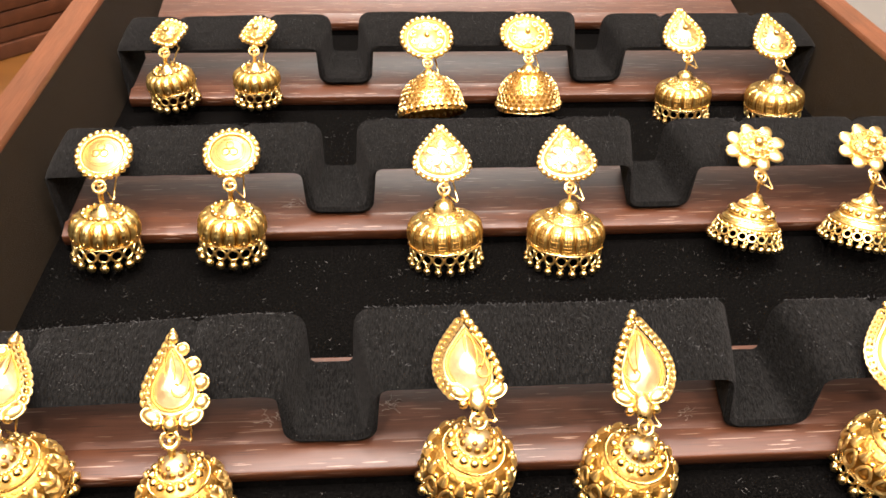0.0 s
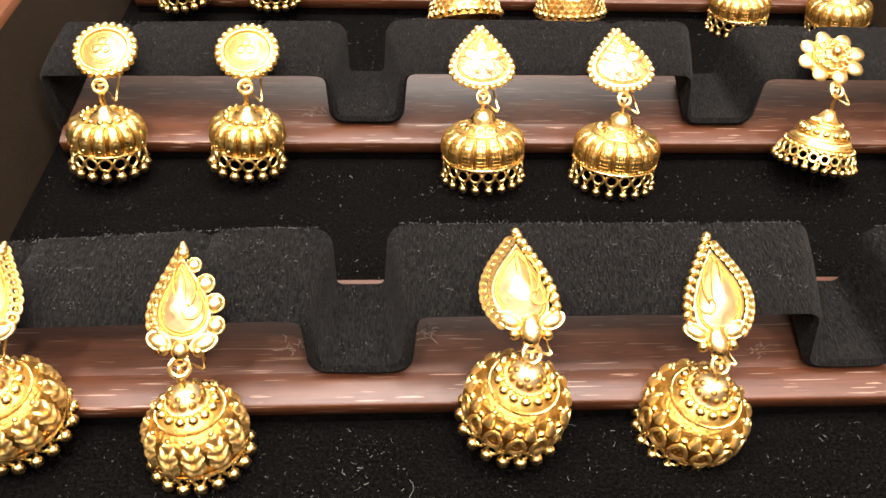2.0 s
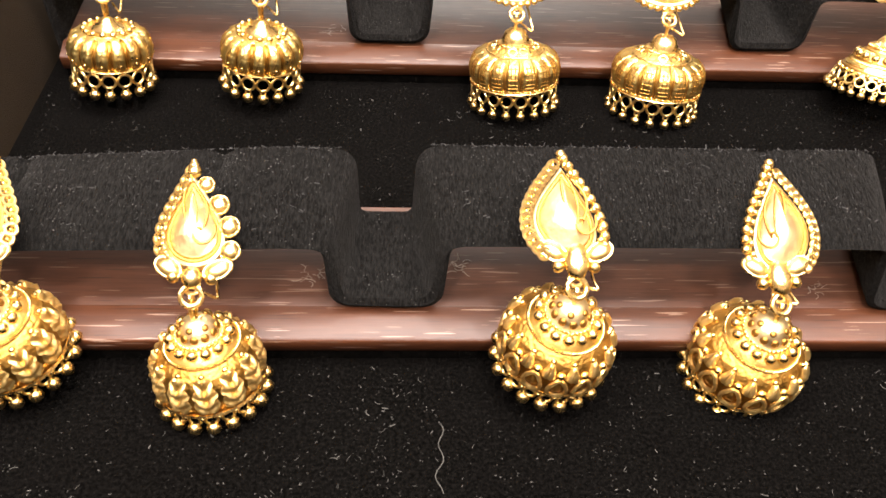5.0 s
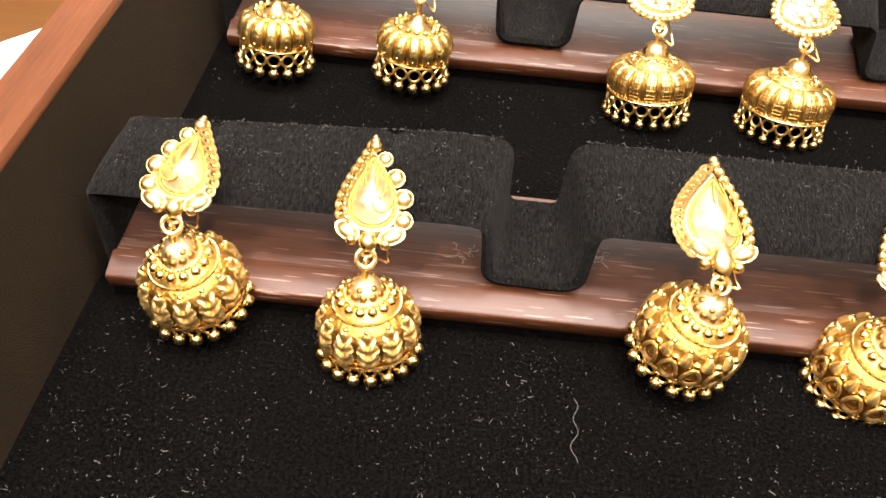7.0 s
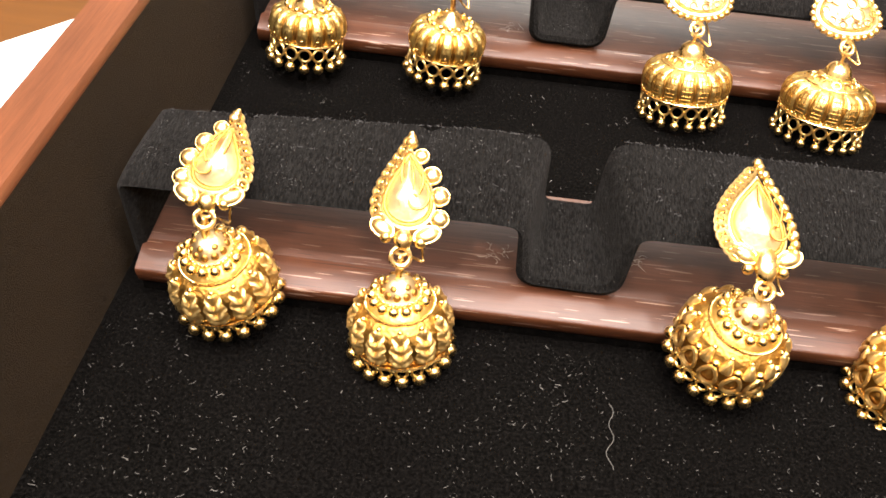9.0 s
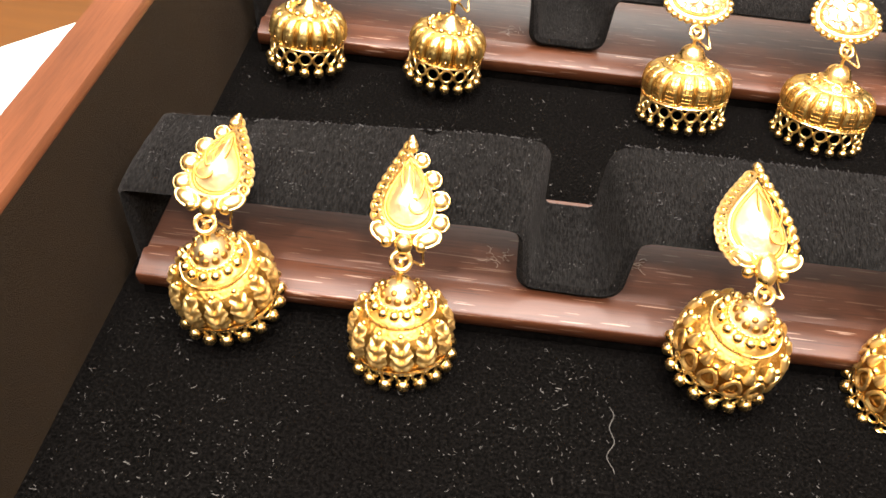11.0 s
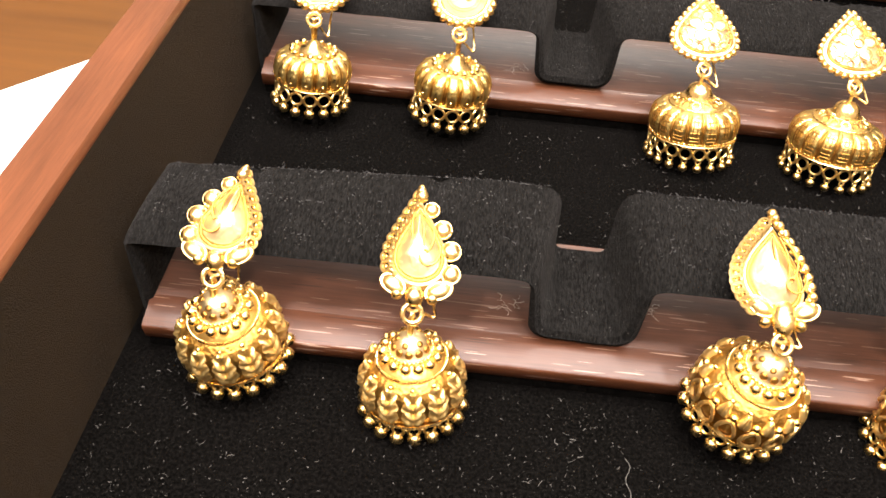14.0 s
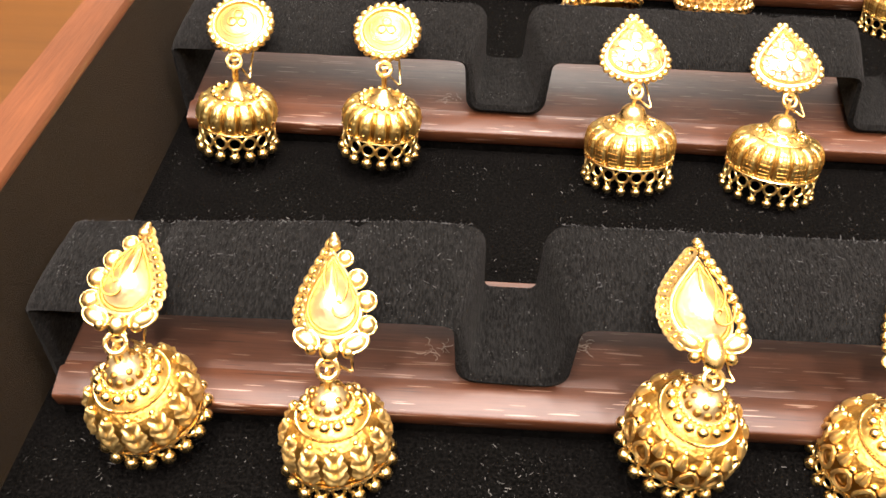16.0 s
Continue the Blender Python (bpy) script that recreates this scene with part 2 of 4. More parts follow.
# ---- rows: sloped wooden ledges with folded velvet strips ----
ROW_Y = {3: 1.25, 2: 2.25, 1: 3.25, 0: 4.08}
WOODL, WOODR = -1.158, 1.64
EDGE = [(0.014, 0.027), (0.011, 0.030), (0, 0.0655), (0.0018, 0.0695), (0.0055, 0.0720), (0.068, 0.092), (0.071, 0.092), (0.071, 0.027)]
# made-up black foot, so that the edge's front face ends in darkness sooner
DARK_FOOT = [(0.018, 0), (0.018, 0.027), (0.071, 0.027), (0.071, 0)]
SLOPE = [(0.071, 0), (0.071, 0.0905), (0.074, 0.0925), (0.318, 0.1290), (0.325, 0.1280), (0.327, 0.122), (0.327, 0.0)]
edge_mesh = mesh_of("front_edge", extrude_x(EDGE, WOODL, WOODR, 1), EDGE_WOOD)
dark_foot_mesh = mesh_of("dark_foot", extrude_x(DARK_FOOT, WOODL + 0.004, WOODR - 0.004, 1), FELT)
slope_mesh = mesh_of("sloped_panel", extrude_x(SLOPE, WOODL, WOODR, 1), ROSEWOOD)
END = [mesh_of(n, extrude_x(f, XL + 0.004, XR - 0.004, 1), m) for n, f, m in (("front_edge", EDGE, EDGE_WOOD), ("sloped_panel", SLOPE, ROSEWOOD), ("dark_foot", DARK_FOOT, FELT))]
for k, y in ROW_Y.items():
    edge_me, slope_me, dark_foot_me = (edge_mesh, slope_mesh, dark_foot_mesh) if k else END
    ledge = tagged(empty("display_ledge", at(0, y, 0)), "glossy rosewood ledge sloping up from the felt", "ledge", "ledges of the tray")
    place("front_edge", edge_me, ledge)
    place("sloped_panel", slope_me, ledge)
    place("dark_foot", dark_foot_me, ledge, None, "black felt strip added to darken the foot of the ledge")


def rounded(points, radius, steps=6):
    """Rounds the inner corners of a polyline of (x, z)."""
    out = [points[0]]
    for k in range(1, len(points) - 1):
        a, p, b = (Vector(q) for q in points[k - 1:k + 2])
        r = radius[k]
        u, v = (a - p).normalized(), (b - p).normalized()
        s, e = p + u * r, p + v * r
        for i in range(steps + 1):
            t = i / steps
            out.append(tuple((1 - t) ** 2 * s + 2 * t * (1 - t) * p + t * t * e))
    out.append(points[-1])
    return out


RISE = 0.165
# corners along the strip: x at the front, x at the back, height, radius at the front, radius at the back
CORNERS = [(-1.176, -1.165, -0.085, 0, 0), (-1.190, -1.172, RISE, 0.026, 0.030), (-0.388, -0.345, RISE, 0.040, 0.055), (-0.364, -0.340, 0.0, 0.024, 0.018),
           (-0.204, -0.234, 0.0, 0.024, 0.018), (-0.180, -0.226, RISE, 0.040, 0.055), (0.658, 0.700, RISE, 0.040, 0.055), (0.682, 0.706, 0.0, 0.024, 0.018),
           (0.842, 0.812, 0.0, 0.024, 0.018), (0.866, 0.818, RISE, 0.040, 0.055), (1.692, 1.655, RISE, 0.026, 0.030), (1.662, 1.645, -0.085, 0, 0)]
SLITS = (-0.985, -0.613, 0.045, 0.436, 1.06, 1.46)


def block_top(x, v, row):
    """Depth and height of a raised block's upper side; the end block sags towards the wall."""
    sag = (0.046 if row == 3 else 0.014) * max(0.0, (-0.5 - x) / 0.7) * (0.35 + 0.65 * v)
    lift = 0.010 if -0.3 < x < 0.8 else 0.0
    return 0.064 + 0.213 * v, 0.270 + lift + 0.048 * v + 0.007 * math.sin(math.pi * v) - sag


def velvet_strip(seed):
    front = rounded([(c[0], c[2]) for c in CORNERS], [c[3] for c in CORNERS])
    back = rounded([(c[1], c[2]) for c in CORNERS], [c[4] for c in CORNERS])

    def inner(path, d):
        out = []
        for i, p in enumerate(path):
            a, b = path[max(i - 1, 0)], path[min(i + 1, len(path) - 1)]
            t = Vector((b[0] - a[0], b[1] - a[1])).normalized()
            k = d * (1.0 - 0.5 * max(0.0, min(1.0, p[1] / RISE)))
            out.append((p[0] + t.y * k, p[1] - t.x * k))
        return out

    # long flats must be cut alike at the front and the back
    counts = [30 if max(abs(b[0] - a[0]), abs(d[0] - c[0])) > 0.2 else 3 for a, b, c, d in zip(front, front[1:], back, back[1:])]

    def cut(path):
        out = []
        for (a, b), n in zip(zip(path, path[1:]), counts):
            out += [(a[0] + (b[0] - a[0]) * i / n, a[1] + (b[1] - a[1]) * i / n) for i in range(n)]
        return out + [path[-1]]

    front, back = cut(front), cut(back)
    THICK, NV = 0.028, 16
    skins = []
    for d in (0.0, THICK):
        f, b = inner(front, d), inner(back, d)
        rows = []
        for j in range(NV + 1):
            v = j / NV
            row = []
            for p, q in zip(f, b):
                x, s = p[0] + (q[0] - p[0]) * v, p[1] + (q[1] - p[1]) * v
                h = s / RISE
                yl, zl = 0.066 + 0.219 * v, 0.124 + 0.027 * v
                yh, zh = block_top(x, v, seed)
                y, z = yl + (yh - yl) * min(h, 1.0), zl + (zh - zl) * h
                if h > 0.9:
                    for sx in SLITS:
                        z -= 0.016 * math.exp(-((x - sx - 0.012) / 0.008) ** 2) * max(0.0, min(1.0, (v - 0.3) * 3))
                z -= 0.006 * max(0.0, 1 - v / 0.14) ** 2 * max(h, 0.15)
                y -= 0.004 * max(0.0, 1 - v / 0.14)
                z += 0.002 * noise.noise(Vector((x * 9, v * 4, seed)))
                y += 0.002 * noise.noise(Vector((x * 14, v * 2, seed + 7)))
                row.append((x, y, z))
            rows.append(row)
        skins.append(rows)
    n = len(front)
    flat = [i for i in range(n) if abs(front[i][1]) < 1e-4]
    marks = [0] + [i for i in flat if i - 1 not in flat or i + 1 not in flat] + [n - 1]
    pieces = []
    for a, b in zip(marks, marks[1:]):
        bm = bmesh.new()
        grid = [[[bm.verts.new(p) for p in row[a:b + 1]] for row in rows] for rows in skins]
        m = b - a
        for g in grid:
            for j in range(NV):
                for i in range(m):
                    bm.faces.new((g[j][i], g[j][i + 1], g[j + 1][i + 1], g[j + 1][i]))
        for j, out in ((0, -0.009), (NV, 0.006)):
            nose = [bm.verts.new((p.co + q.co) / 2 + Vector((0, out, 0))) for p, q in zip(grid[0][j], grid[1][j])]
            for i in range(m):
                bm.faces.new((grid[0][j][i], grid[0][j][i + 1], nose[i + 1], nose[i]))
                bm.faces.new((nose[i], nose[i + 1], grid[1][j][i + 1], grid[1][j][i]))
        for i in (0, m):
            if (a, i) == (0, 0) or (b, i) == (n - 1, m):
                for j in range(NV):
                    bm.faces.new((grid[0][j][i], grid[0][j + 1][i], grid[1][j + 1][i], grid[1][j][i]))
        pieces.append(("trough" if a in flat and b in flat else "raised_block", bm))
    return pieces


for k in (3, 2, 1):
    strip = tagged(empty("velvet_strip", at(0, ROW_Y[k], 0)), "black velvet strip folded into raised blocks along the ledge", "display strip", "velvet strips of the tray")
    for name, bm in velvet_strip(k):
        part(name, bm, VELVET, strip)

# ---- earrings ----
BEAD = {}


def bead_mesh(r, squash=1.0, mat=GOLD, level=2):
    key = (round(r, 4), squash, mat.name, level)
    if key not in BEAD:
        BEAD[key] = mesh_of("bead", ball(r, level, squash), mat)
    return BEAD[key]


def ring_mesh(big, small, mat=GOLD):
    key = ("ring", round(big, 4), round(small, 4), mat.name)
    if key not in BEAD:
        BEAD[key] = mesh_of("link", torus(big, small, 16, 6), mat)
    return BEAD[key]


def outline(kind, w, h, n=56):
    """Closed outline of a stud plate, its foot at the origin and its tip at +y."""
    pts = []
    for i in range(n):
        a = math.tau * i / n - math.pi / 2
        if kind == "disc":
            pts.append((w / 2 * math.cos(a), h / 2 + h / 2 * math.sin(a)))
        elif kind == "square":
            c, s = math.cos(a), math.sin(a)
            k = 1 / (abs(c) ** 5 + abs(s) ** 5) ** 0.2
            x, y = w / 2 * c * k * 0.92, h / 2 * s * k * 0.92
            pts.append((x * 0.9 + y * 0.35, h / 2 + y * 0.85 - x * 0.25))
        else:
            t = (math.sin(a) + 1) / 2
            full = kind.startswith("full")
            lean = 0.0 if kind == "drop" else (0.16 if kind.endswith("paisley_r") else -0.16)
            x = w / 2 * math.cos(a) * (1 - 0.86 * t ** (2.1 if full else 1.4)) * 1.16 + (0.75 * lean * w * math.sin(math.pi * t) if full else 0.0)
            pts.append((x + lean * w * (t ** 2), h * (0.5 + 0.5 * math.sin(a))))
    return pts


def inside(pts, f):
    cx, cy = sum(p[0] for p in pts) / len(pts), sum(p[1] for p in pts) / len(pts)
    cy -= 0.06 * max(p[1] for p in pts)
    return [(cx + (x - cx) * f, cy + (y - cy) * f) for x, y in pts]


def plate_mesh(pts, mat, dome=0.02):
    bm = bmesh.new()
    levels = [(1.0, -0.012), (1.0, 0.002), (0.97, 0.008), (0.90, 0.010), (0.86, 0.004), (0.80, 0.004), (0.76, 0.011), (0.70, 0.013), (0.45, 0.013 + dome * 0.6), (0.2, 0.013 + dome * 0.9), (0.03, 0.013 + dome)]
    rows = [[bm.verts.new((x, y, z)) for x, y in inside(pts, f)] for f, z in levels]
    n = len(pts)
    for a, b in zip(rows, rows[1:]):
        for i in range(n):
            bm.faces.new((a[i], a[(i + 1) % n], b[(i + 1) % n], b[i]))
    bm.faces.new(rows[-1])
    bm.faces.new(rows[0][::-1])
    return mesh_of("stud_plate", bm, mat)


def along(pts, n, start=0.0, end=1.0):
    """n places spread along the closed outline from start to end of its length, with the direction there."""
    P = pts + [pts[0]]
    cum = [0.0]
    for a, b in zip(P, P[1:]):
        cum.append(cum[-1] + math.dist(a, b))
    out = []
    for k in range(n):
        s = (start + (end - start) * (k + 0.5) / n) * cum[-1]
        i = max(j for j in range(len(P) - 1) if cum[j] <= s)
        f = (s - cum[i]) / max(cum[i + 1] - cum[i], 1e-9)
        a, b = P[i], P[i + 1]
        out.append((a[0] + (b[0] - a[0]) * f, a[1] + (b[1] - a[1]) * f, math.atan2(b[1] - a[1], b[0] - a[0])))
    return out


def stroke(points, r, mat, name, closed=False):
    """A round wire through the points."""
    bm = bmesh.new()
    n, m = len(points), 6
    rows = []
    for i, p in enumerate(points):
        a = Vector(points[(i - 1) % n] if closed else points[max(i - 1, 0)])
        b = Vector(points[(i + 1) % n] if closed else points[min(i + 1, n - 1)])
        t = (b - a).normalized()
        u = t.orthogonal().normalized() if abs(t.z) > 0.9 else t.cross(Vector((0, 0, 1))).normalized()
        v = t.cross(u)
        rows.append([bm.verts.new(Vector(p) + (u * math.cos(c) + v * math.sin(c)) * r) for c in [math.tau * j / m for j in range(m)]])
    for i in range(n if closed else n - 1):
        a, b = rows[i], rows[(i + 1) % n]
        for j in range(m):
            bm.faces.new((a[j], a[(j + 1) % m], b[(j + 1) % m], b[j]))
    if not closed:
        bm.faces.new(rows[0]), bm.faces.new(rows[-1][::-1])
    return mesh_of(name, bm, mat)


def turned(x, y, z, rz=0.0, rx=0.0, scale=1.0):
    return Matrix.LocRotScale(Vector((x, y, z)) * U, Euler((rx, 0, rz)), (scale,) * 3)


def stud(parent, kind, style, w, h):
    """The upper plate with its border, on the parent's plane (x across, y up, z out)."""
    pts = outline(kind, w, h)
    mat = {"paisley": GOLD_FINE, "chain": GOLD_FINE, "coin": GOLD_COIN, "flower": GOLD_PALE, "petals": GOLD_AGED, "square": GOLD_RIB, "daisy": GOLD_AGED, "plain": GOLD_SATIN}[style]
    core = inside(pts, {"paisley": 0.76, "chain": 0.74}.get(style, 0.9))
    if style == "petals":
        core = inside(pts, 0.70)
    plate = place("stud_plate", plate_mesh(core, mat, 0.022), parent)
    if style in ("paisley", "chain"):
        right = kind.endswith("paisley_l")
        big, small = ((0.12, 0.48), (0.51, 0.90)) if right else ((0.52, 0.88), (0.10, 0.49))
        # a scroll of twisted wire down one side
        n = 14 if style == "chain" else 10
        for x, y, a in along(inside(pts, 0.88), n, *small):
            place("link", ring_mesh(0.0098, 0.0040), plate, turned(x, y, 0.008, a, 0.55))
            place("grain", bead_mesh(0.0042), plate, turned(x, y, 0.006))
        if style == "paisley":
            # plump discs with a wire rim down the other side, largest in the middle
            for k, (x, y, a) in enumerate(along(inside(pts, 0.89), 4, *big)):
                s = (0.0175, 0.0185, 0.0175, 0.0140) if right else (0.0140, 0.0175, 0.0185, 0.0175)
                place("bead", bead_mesh(s[k], 0.6), plate, turned(x, y, 0.006))
                place("link", ring_mesh(s[k] * 0.93, 0.0034), plate, turned(x, y, 0.004))
        else:
            for x, y, a in along(inside(pts, 0.93), 11, *big):
                place("bead", bead_mesh(0.0098, 0.9), plate, turned(x, y, 0.006))
            for x, y, a in along(inside(pts, 0.82), 9, *big):
                place("bead", bead_mesh(0.0060, 0.9), plate, turned(x, y, 0.012))
        q = 1 if right else -1
        top_x = pts[28][0]
        # crescents cut into the domed field
        for off, r in ((-0.20, 0.0026), (0.04, 0.0020), (0.24, 0.0026)):
            line = []
            for k in range(13):
                v = k / 12
                line.append((top_x * v ** 2 * 0.7 + q * off * w * 0.60 * math.sin(math.pi * (0.15 + 0.75 * (1 - v))), h * (0.36 + 0.36 * v), 0.0290 + 0.0055 * math.sin(math.pi * v) - abs(off) * 0.022))
            place("engraving", stroke(line, r, GOLD_LINE, "engraving"), plate)
        place("engraving", stroke([(x, y, 0.0065) for x, y in inside(core, 0.83)], 0.0030, GOLD_LINE, "engraving", True), plate)
        lobe = ball(0.0195, 2, 0.6)
        lobe.transform(Matrix.Diagonal((1.3, 0.82, 1, 1)))
        lobe = mesh_of("lobe", lobe, GOLD_SATIN)
        hoop = torus(0.0195, 0.0034, 24, 6)
        hoop.transform(Matrix.Diagonal((1.25, 0.80, 1, 1)))
        hoop = mesh_of("lobe_rim", hoop, GOLD)
        for s in (-1, 1):
            spot = (s * w * 0.27, h * (0.10 if style == "paisley" else 0.17))
            place("lobe", lobe, plate, turned(*spot, 0.006, s * 0.5))
            place("lobe_rim", hoop, plate, turned(*spot, 0.007, s * 0.5))
            place("bead", bead_mesh(0.0115), plate, turned(s * w * 0.21, h * (0.03 if style == "paisley" else 0.055), 0.004))
        s = 1 if right else -1
        curl = [(s * (0.010 + (0.003 + 0.0040 * v) * math.cos(1.1 + v * 1.0)), h * 0.37 + (0.003 + 0.0046 * v) * math.sin(1.1 + v * 1.0), 0.0320 - 0.0012 * v) for v in [i * 0.3 for i in range(20)]]
        place("scroll", stroke(curl, 0.0024, GOLD_LINE, "scroll"), plate)
        # stepped tip
        for f, r in ((0.90, 0.0130), (0.945, 0.0098), (0.98, 0.0064)) if style == "paisley" else ((0.95, 0.0098),):
            place("bead", bead_mesh(r, 0.9), plate, turned(pts[28][0] * f ** 2, pts[28][1] * f, 0.008))
        bm = ball(0.024, 2, 0.65)
        bm.transform(Matrix.Diagonal((0.75, 0.85, 1, 1)) if style == "paisley" else Matrix.Diagonal((0.95, 1.45, 1, 1)))
        place("drop", mesh_of("drop", bm, GOLD), plate, turned(0, 0.006 if style == "paisley" else 0.022, 0.009))
    elif style == "coin":
        for x, y, a in along(inside(pts, 0.92), 24):
            place("bead", bead_mesh(0.0112), plate, turned(x, y, 0.003))
        c = (sum(p[0] for p in core) / len(core), sum(p[1] for p in core) / len(core))
        place("rim_wire", stroke([(x, y, 0.012) for x, y in inside(core, 0.86)], 0.0025, GOLD, "rim_wire", True), plate)
        place("engraving", stroke([(x, y, 0.0065) for x, y in inside(core, 0.82)], 0.0024, GOLD_LINE, "engraving", True), plate)
        for f in (0.60, 0.52):
            place("engraving", stroke([(x, y, 0.0225 + (0.6 - f) * 0.06) for x, y in inside(core, f)], 0.0008, GOLD_LINE, "engraving", True), plate)
        for k in range(3):
            a = math.tau * k / 3 + math.pi / 2
            place("link", ring_mesh(0.0115, 0.0022, GOLD_LINE), plate, turned(c[0] + 0.015 * math.cos(a), c[1] - 0.004 + 0.015 * math.sin(a), 0.035))
    elif style == "flower":
        for x, y, a in along(inside(pts, 0.95), 30):
            place("bead", bead_mesh(0.0092, 0.8), plate, turned(x, y, 0.003))
        for k in range(5):
            a = math.tau * k / 5 + 0.3
            bm_key = "petal_%d" % round(w * 1000)
            if bm_key not in BEAD:
                bm = ball(0.017, 2, 0.18)
                bm.transform(Matrix.Diagonal((1.25, 0.8, 1, 1)))
                BEAD[bm_key] = mesh_of("petal", bm, GOLD_PALE)
            place("link", ring_mesh(0.0165, 0.0017, GOLD_LINE), plate, turned(0.033 * math.cos(a), h * 0.42 + 0.033 * math.sin(a), 0.030))
            place("petal", BEAD[bm_key], plate, turned(0.032 * math.cos(a), h * 0.42 + 0.032 * math.sin(a), 0.027, a))
        place("link", ring_mesh(0.0125, 0.0022, GOLD_LINE), plate, turned(0, h * 0.42, 0.036))
        place("engraving", stroke([(x, y, 0.0065) for x, y in inside(core, 0.83)], 0.0022, GOLD_LINE, "engraving", True), plate)
        for x, y, a in along(inside(pts, 0.66), 12):
            place("link", ring_mesh(0.0095, 0.0018, GOLD_LINE), plate, turned(x, y, 0.020))
    elif style == "petals":
        c = (0, h * 0.46)
        bm = ball(0.0265, 2, 0.32)
        bm.transform(Matrix.Diagonal((1.05, 0.9, 1, 1)))
        me = mesh_of("petal", bm, GOLD_SATIN)
        for k in range(8):
            a = math.tau * k / 8 + 0.2
            place("petal", me, plate, turned(c[0] + (w / 2 - 0.028) * math.cos(a), c[1] + (h / 2 - 0.028) * math.sin(a), 0.004, a))
        for k in range(14):
            a = math.tau * k / 14
            place("link", ring_mesh(0.0105, 0.003), plate, turned(c[0] + w * 0.22 * math.cos(a), c[1] + h * 0.22 * math.sin(a), 0.022))
        for k in range(7):
            a = math.tau * k / 7
            place("link", ring_mesh(0.0095, 0.003), plate, turned(c[0] + w * 0.11 * math.cos(a), c[1] + h * 0.11 * math.sin(a), 0.030))
        place("bead", bead_mesh(0.016), plate, turned(c[0], c[1], 0.036))
    else:
        for x, y, a in along(inside(pts, 0.96), 26 if w > 0.18 else 20):
            place("bead", bead_mesh(0.0120, 0.85), plate, turned(x, y, 0.003))
        for x, y, a in along(inside(pts, 0.55), 9):
            place("link", ring_mesh(0.0105, 0.003), plate, turned(x, y, 0.022))
        place("bead", bead_mesh(0.013), plate, turned(0, h * 0.45, 0.036))
    # ear post and its clip behind the plate
    k = 0.35 if style in ("paisley", "chain") else 1.0
    hook = [(0.01, h * 0.45, -0.01), (0.01, h * 0.45, -0.07), (0.03, h * 0.3, -0.050), (0.036, 0.0, -0.030), (0.042, -0.055 * k, -0.022), (0.040, -0.058 * k, -0.022), (0.012, -0.022 * k, -0.040)]
    place("ear_post", stroke(hook, 0.0028, GOLD, "ear_post"), plate)


# Bells, in shares of the widest radius, the cap's base at height 0 and down from there:
# cap, outer skin, and the height of the hanging bead ring
CAPS = {
    "round": [(0.03, 0.34), (0.14, 0.325), (0.25, 0.255), (0.33, 0.13), (0.365, 0.03), (0.40, 0.0), (0.38, -0.03)],
    "cone": [(0.04, 0.28), (0.10, 0.26), (0.16, 0.20), (0.24, 0.10), (0.36, 0.03), (0.42, 0.0), (0.38, -0.04)],
    "knob": [(0.03, 0.33), (0.13, 0.31), (0.23, 0.24), (0.29, 0.12), (0.31, 0.04), (0.35, 0.02), (0.35, -0.02), (0.31, -0.04)],
    "spire": [(0.03, 0.26), (0.12, 0.23), (0.20, 0.14), (0.27, 0.04), (0.34, 0.0), (0.33, -0.04)],
}
SKINS = {
    "leaves": [(0.34, -0.02), (0.42, -0.08), (0.52, -0.15), (0.61, -0.24), (0.71, -0.29), (0.82, -0.38), (0.90, -0.51), (0.94, -0.67), (0.95, -0.84), (0.93, -1.02), (0.92, -1.10)],
    "ribs": [(0.40, -0.02), (0.60, -0.03), (0.74, -0.07), (0.87, -0.16), (0.96, -0.30), (1.0, -0.46), (0.99, -0.62), (0.96, -0.76), (0.94, -0.83)],
    "panels": [(0.30, -0.02), (0.42, -0.06), (0.54, -0.12), (0.62, -0.155), (0.74, -0.18), (0.87, -0.25), (0.96, -0.36), (1.0, -0.53), (0.99, -0.68), (0.96, -0.82), (0.95, -0.88)],
    "tiers": [(0.28, -0.01), (0.36, -0.06), (0.42, -0.14), (0.54, -0.21), (0.60, -0.31), (0.63, -0.40), (0.72, -0.46), (0.78, -0.56), (0.84, -0.67)],
    "mesh": [(0.20, 0.0), (0.46, -0.05), (0.67, -0.17), (0.82, -0.36), (0.92, -0.60), (0.97, -0.84), (0.99, -1.02), (1.0, -1.16)],
}


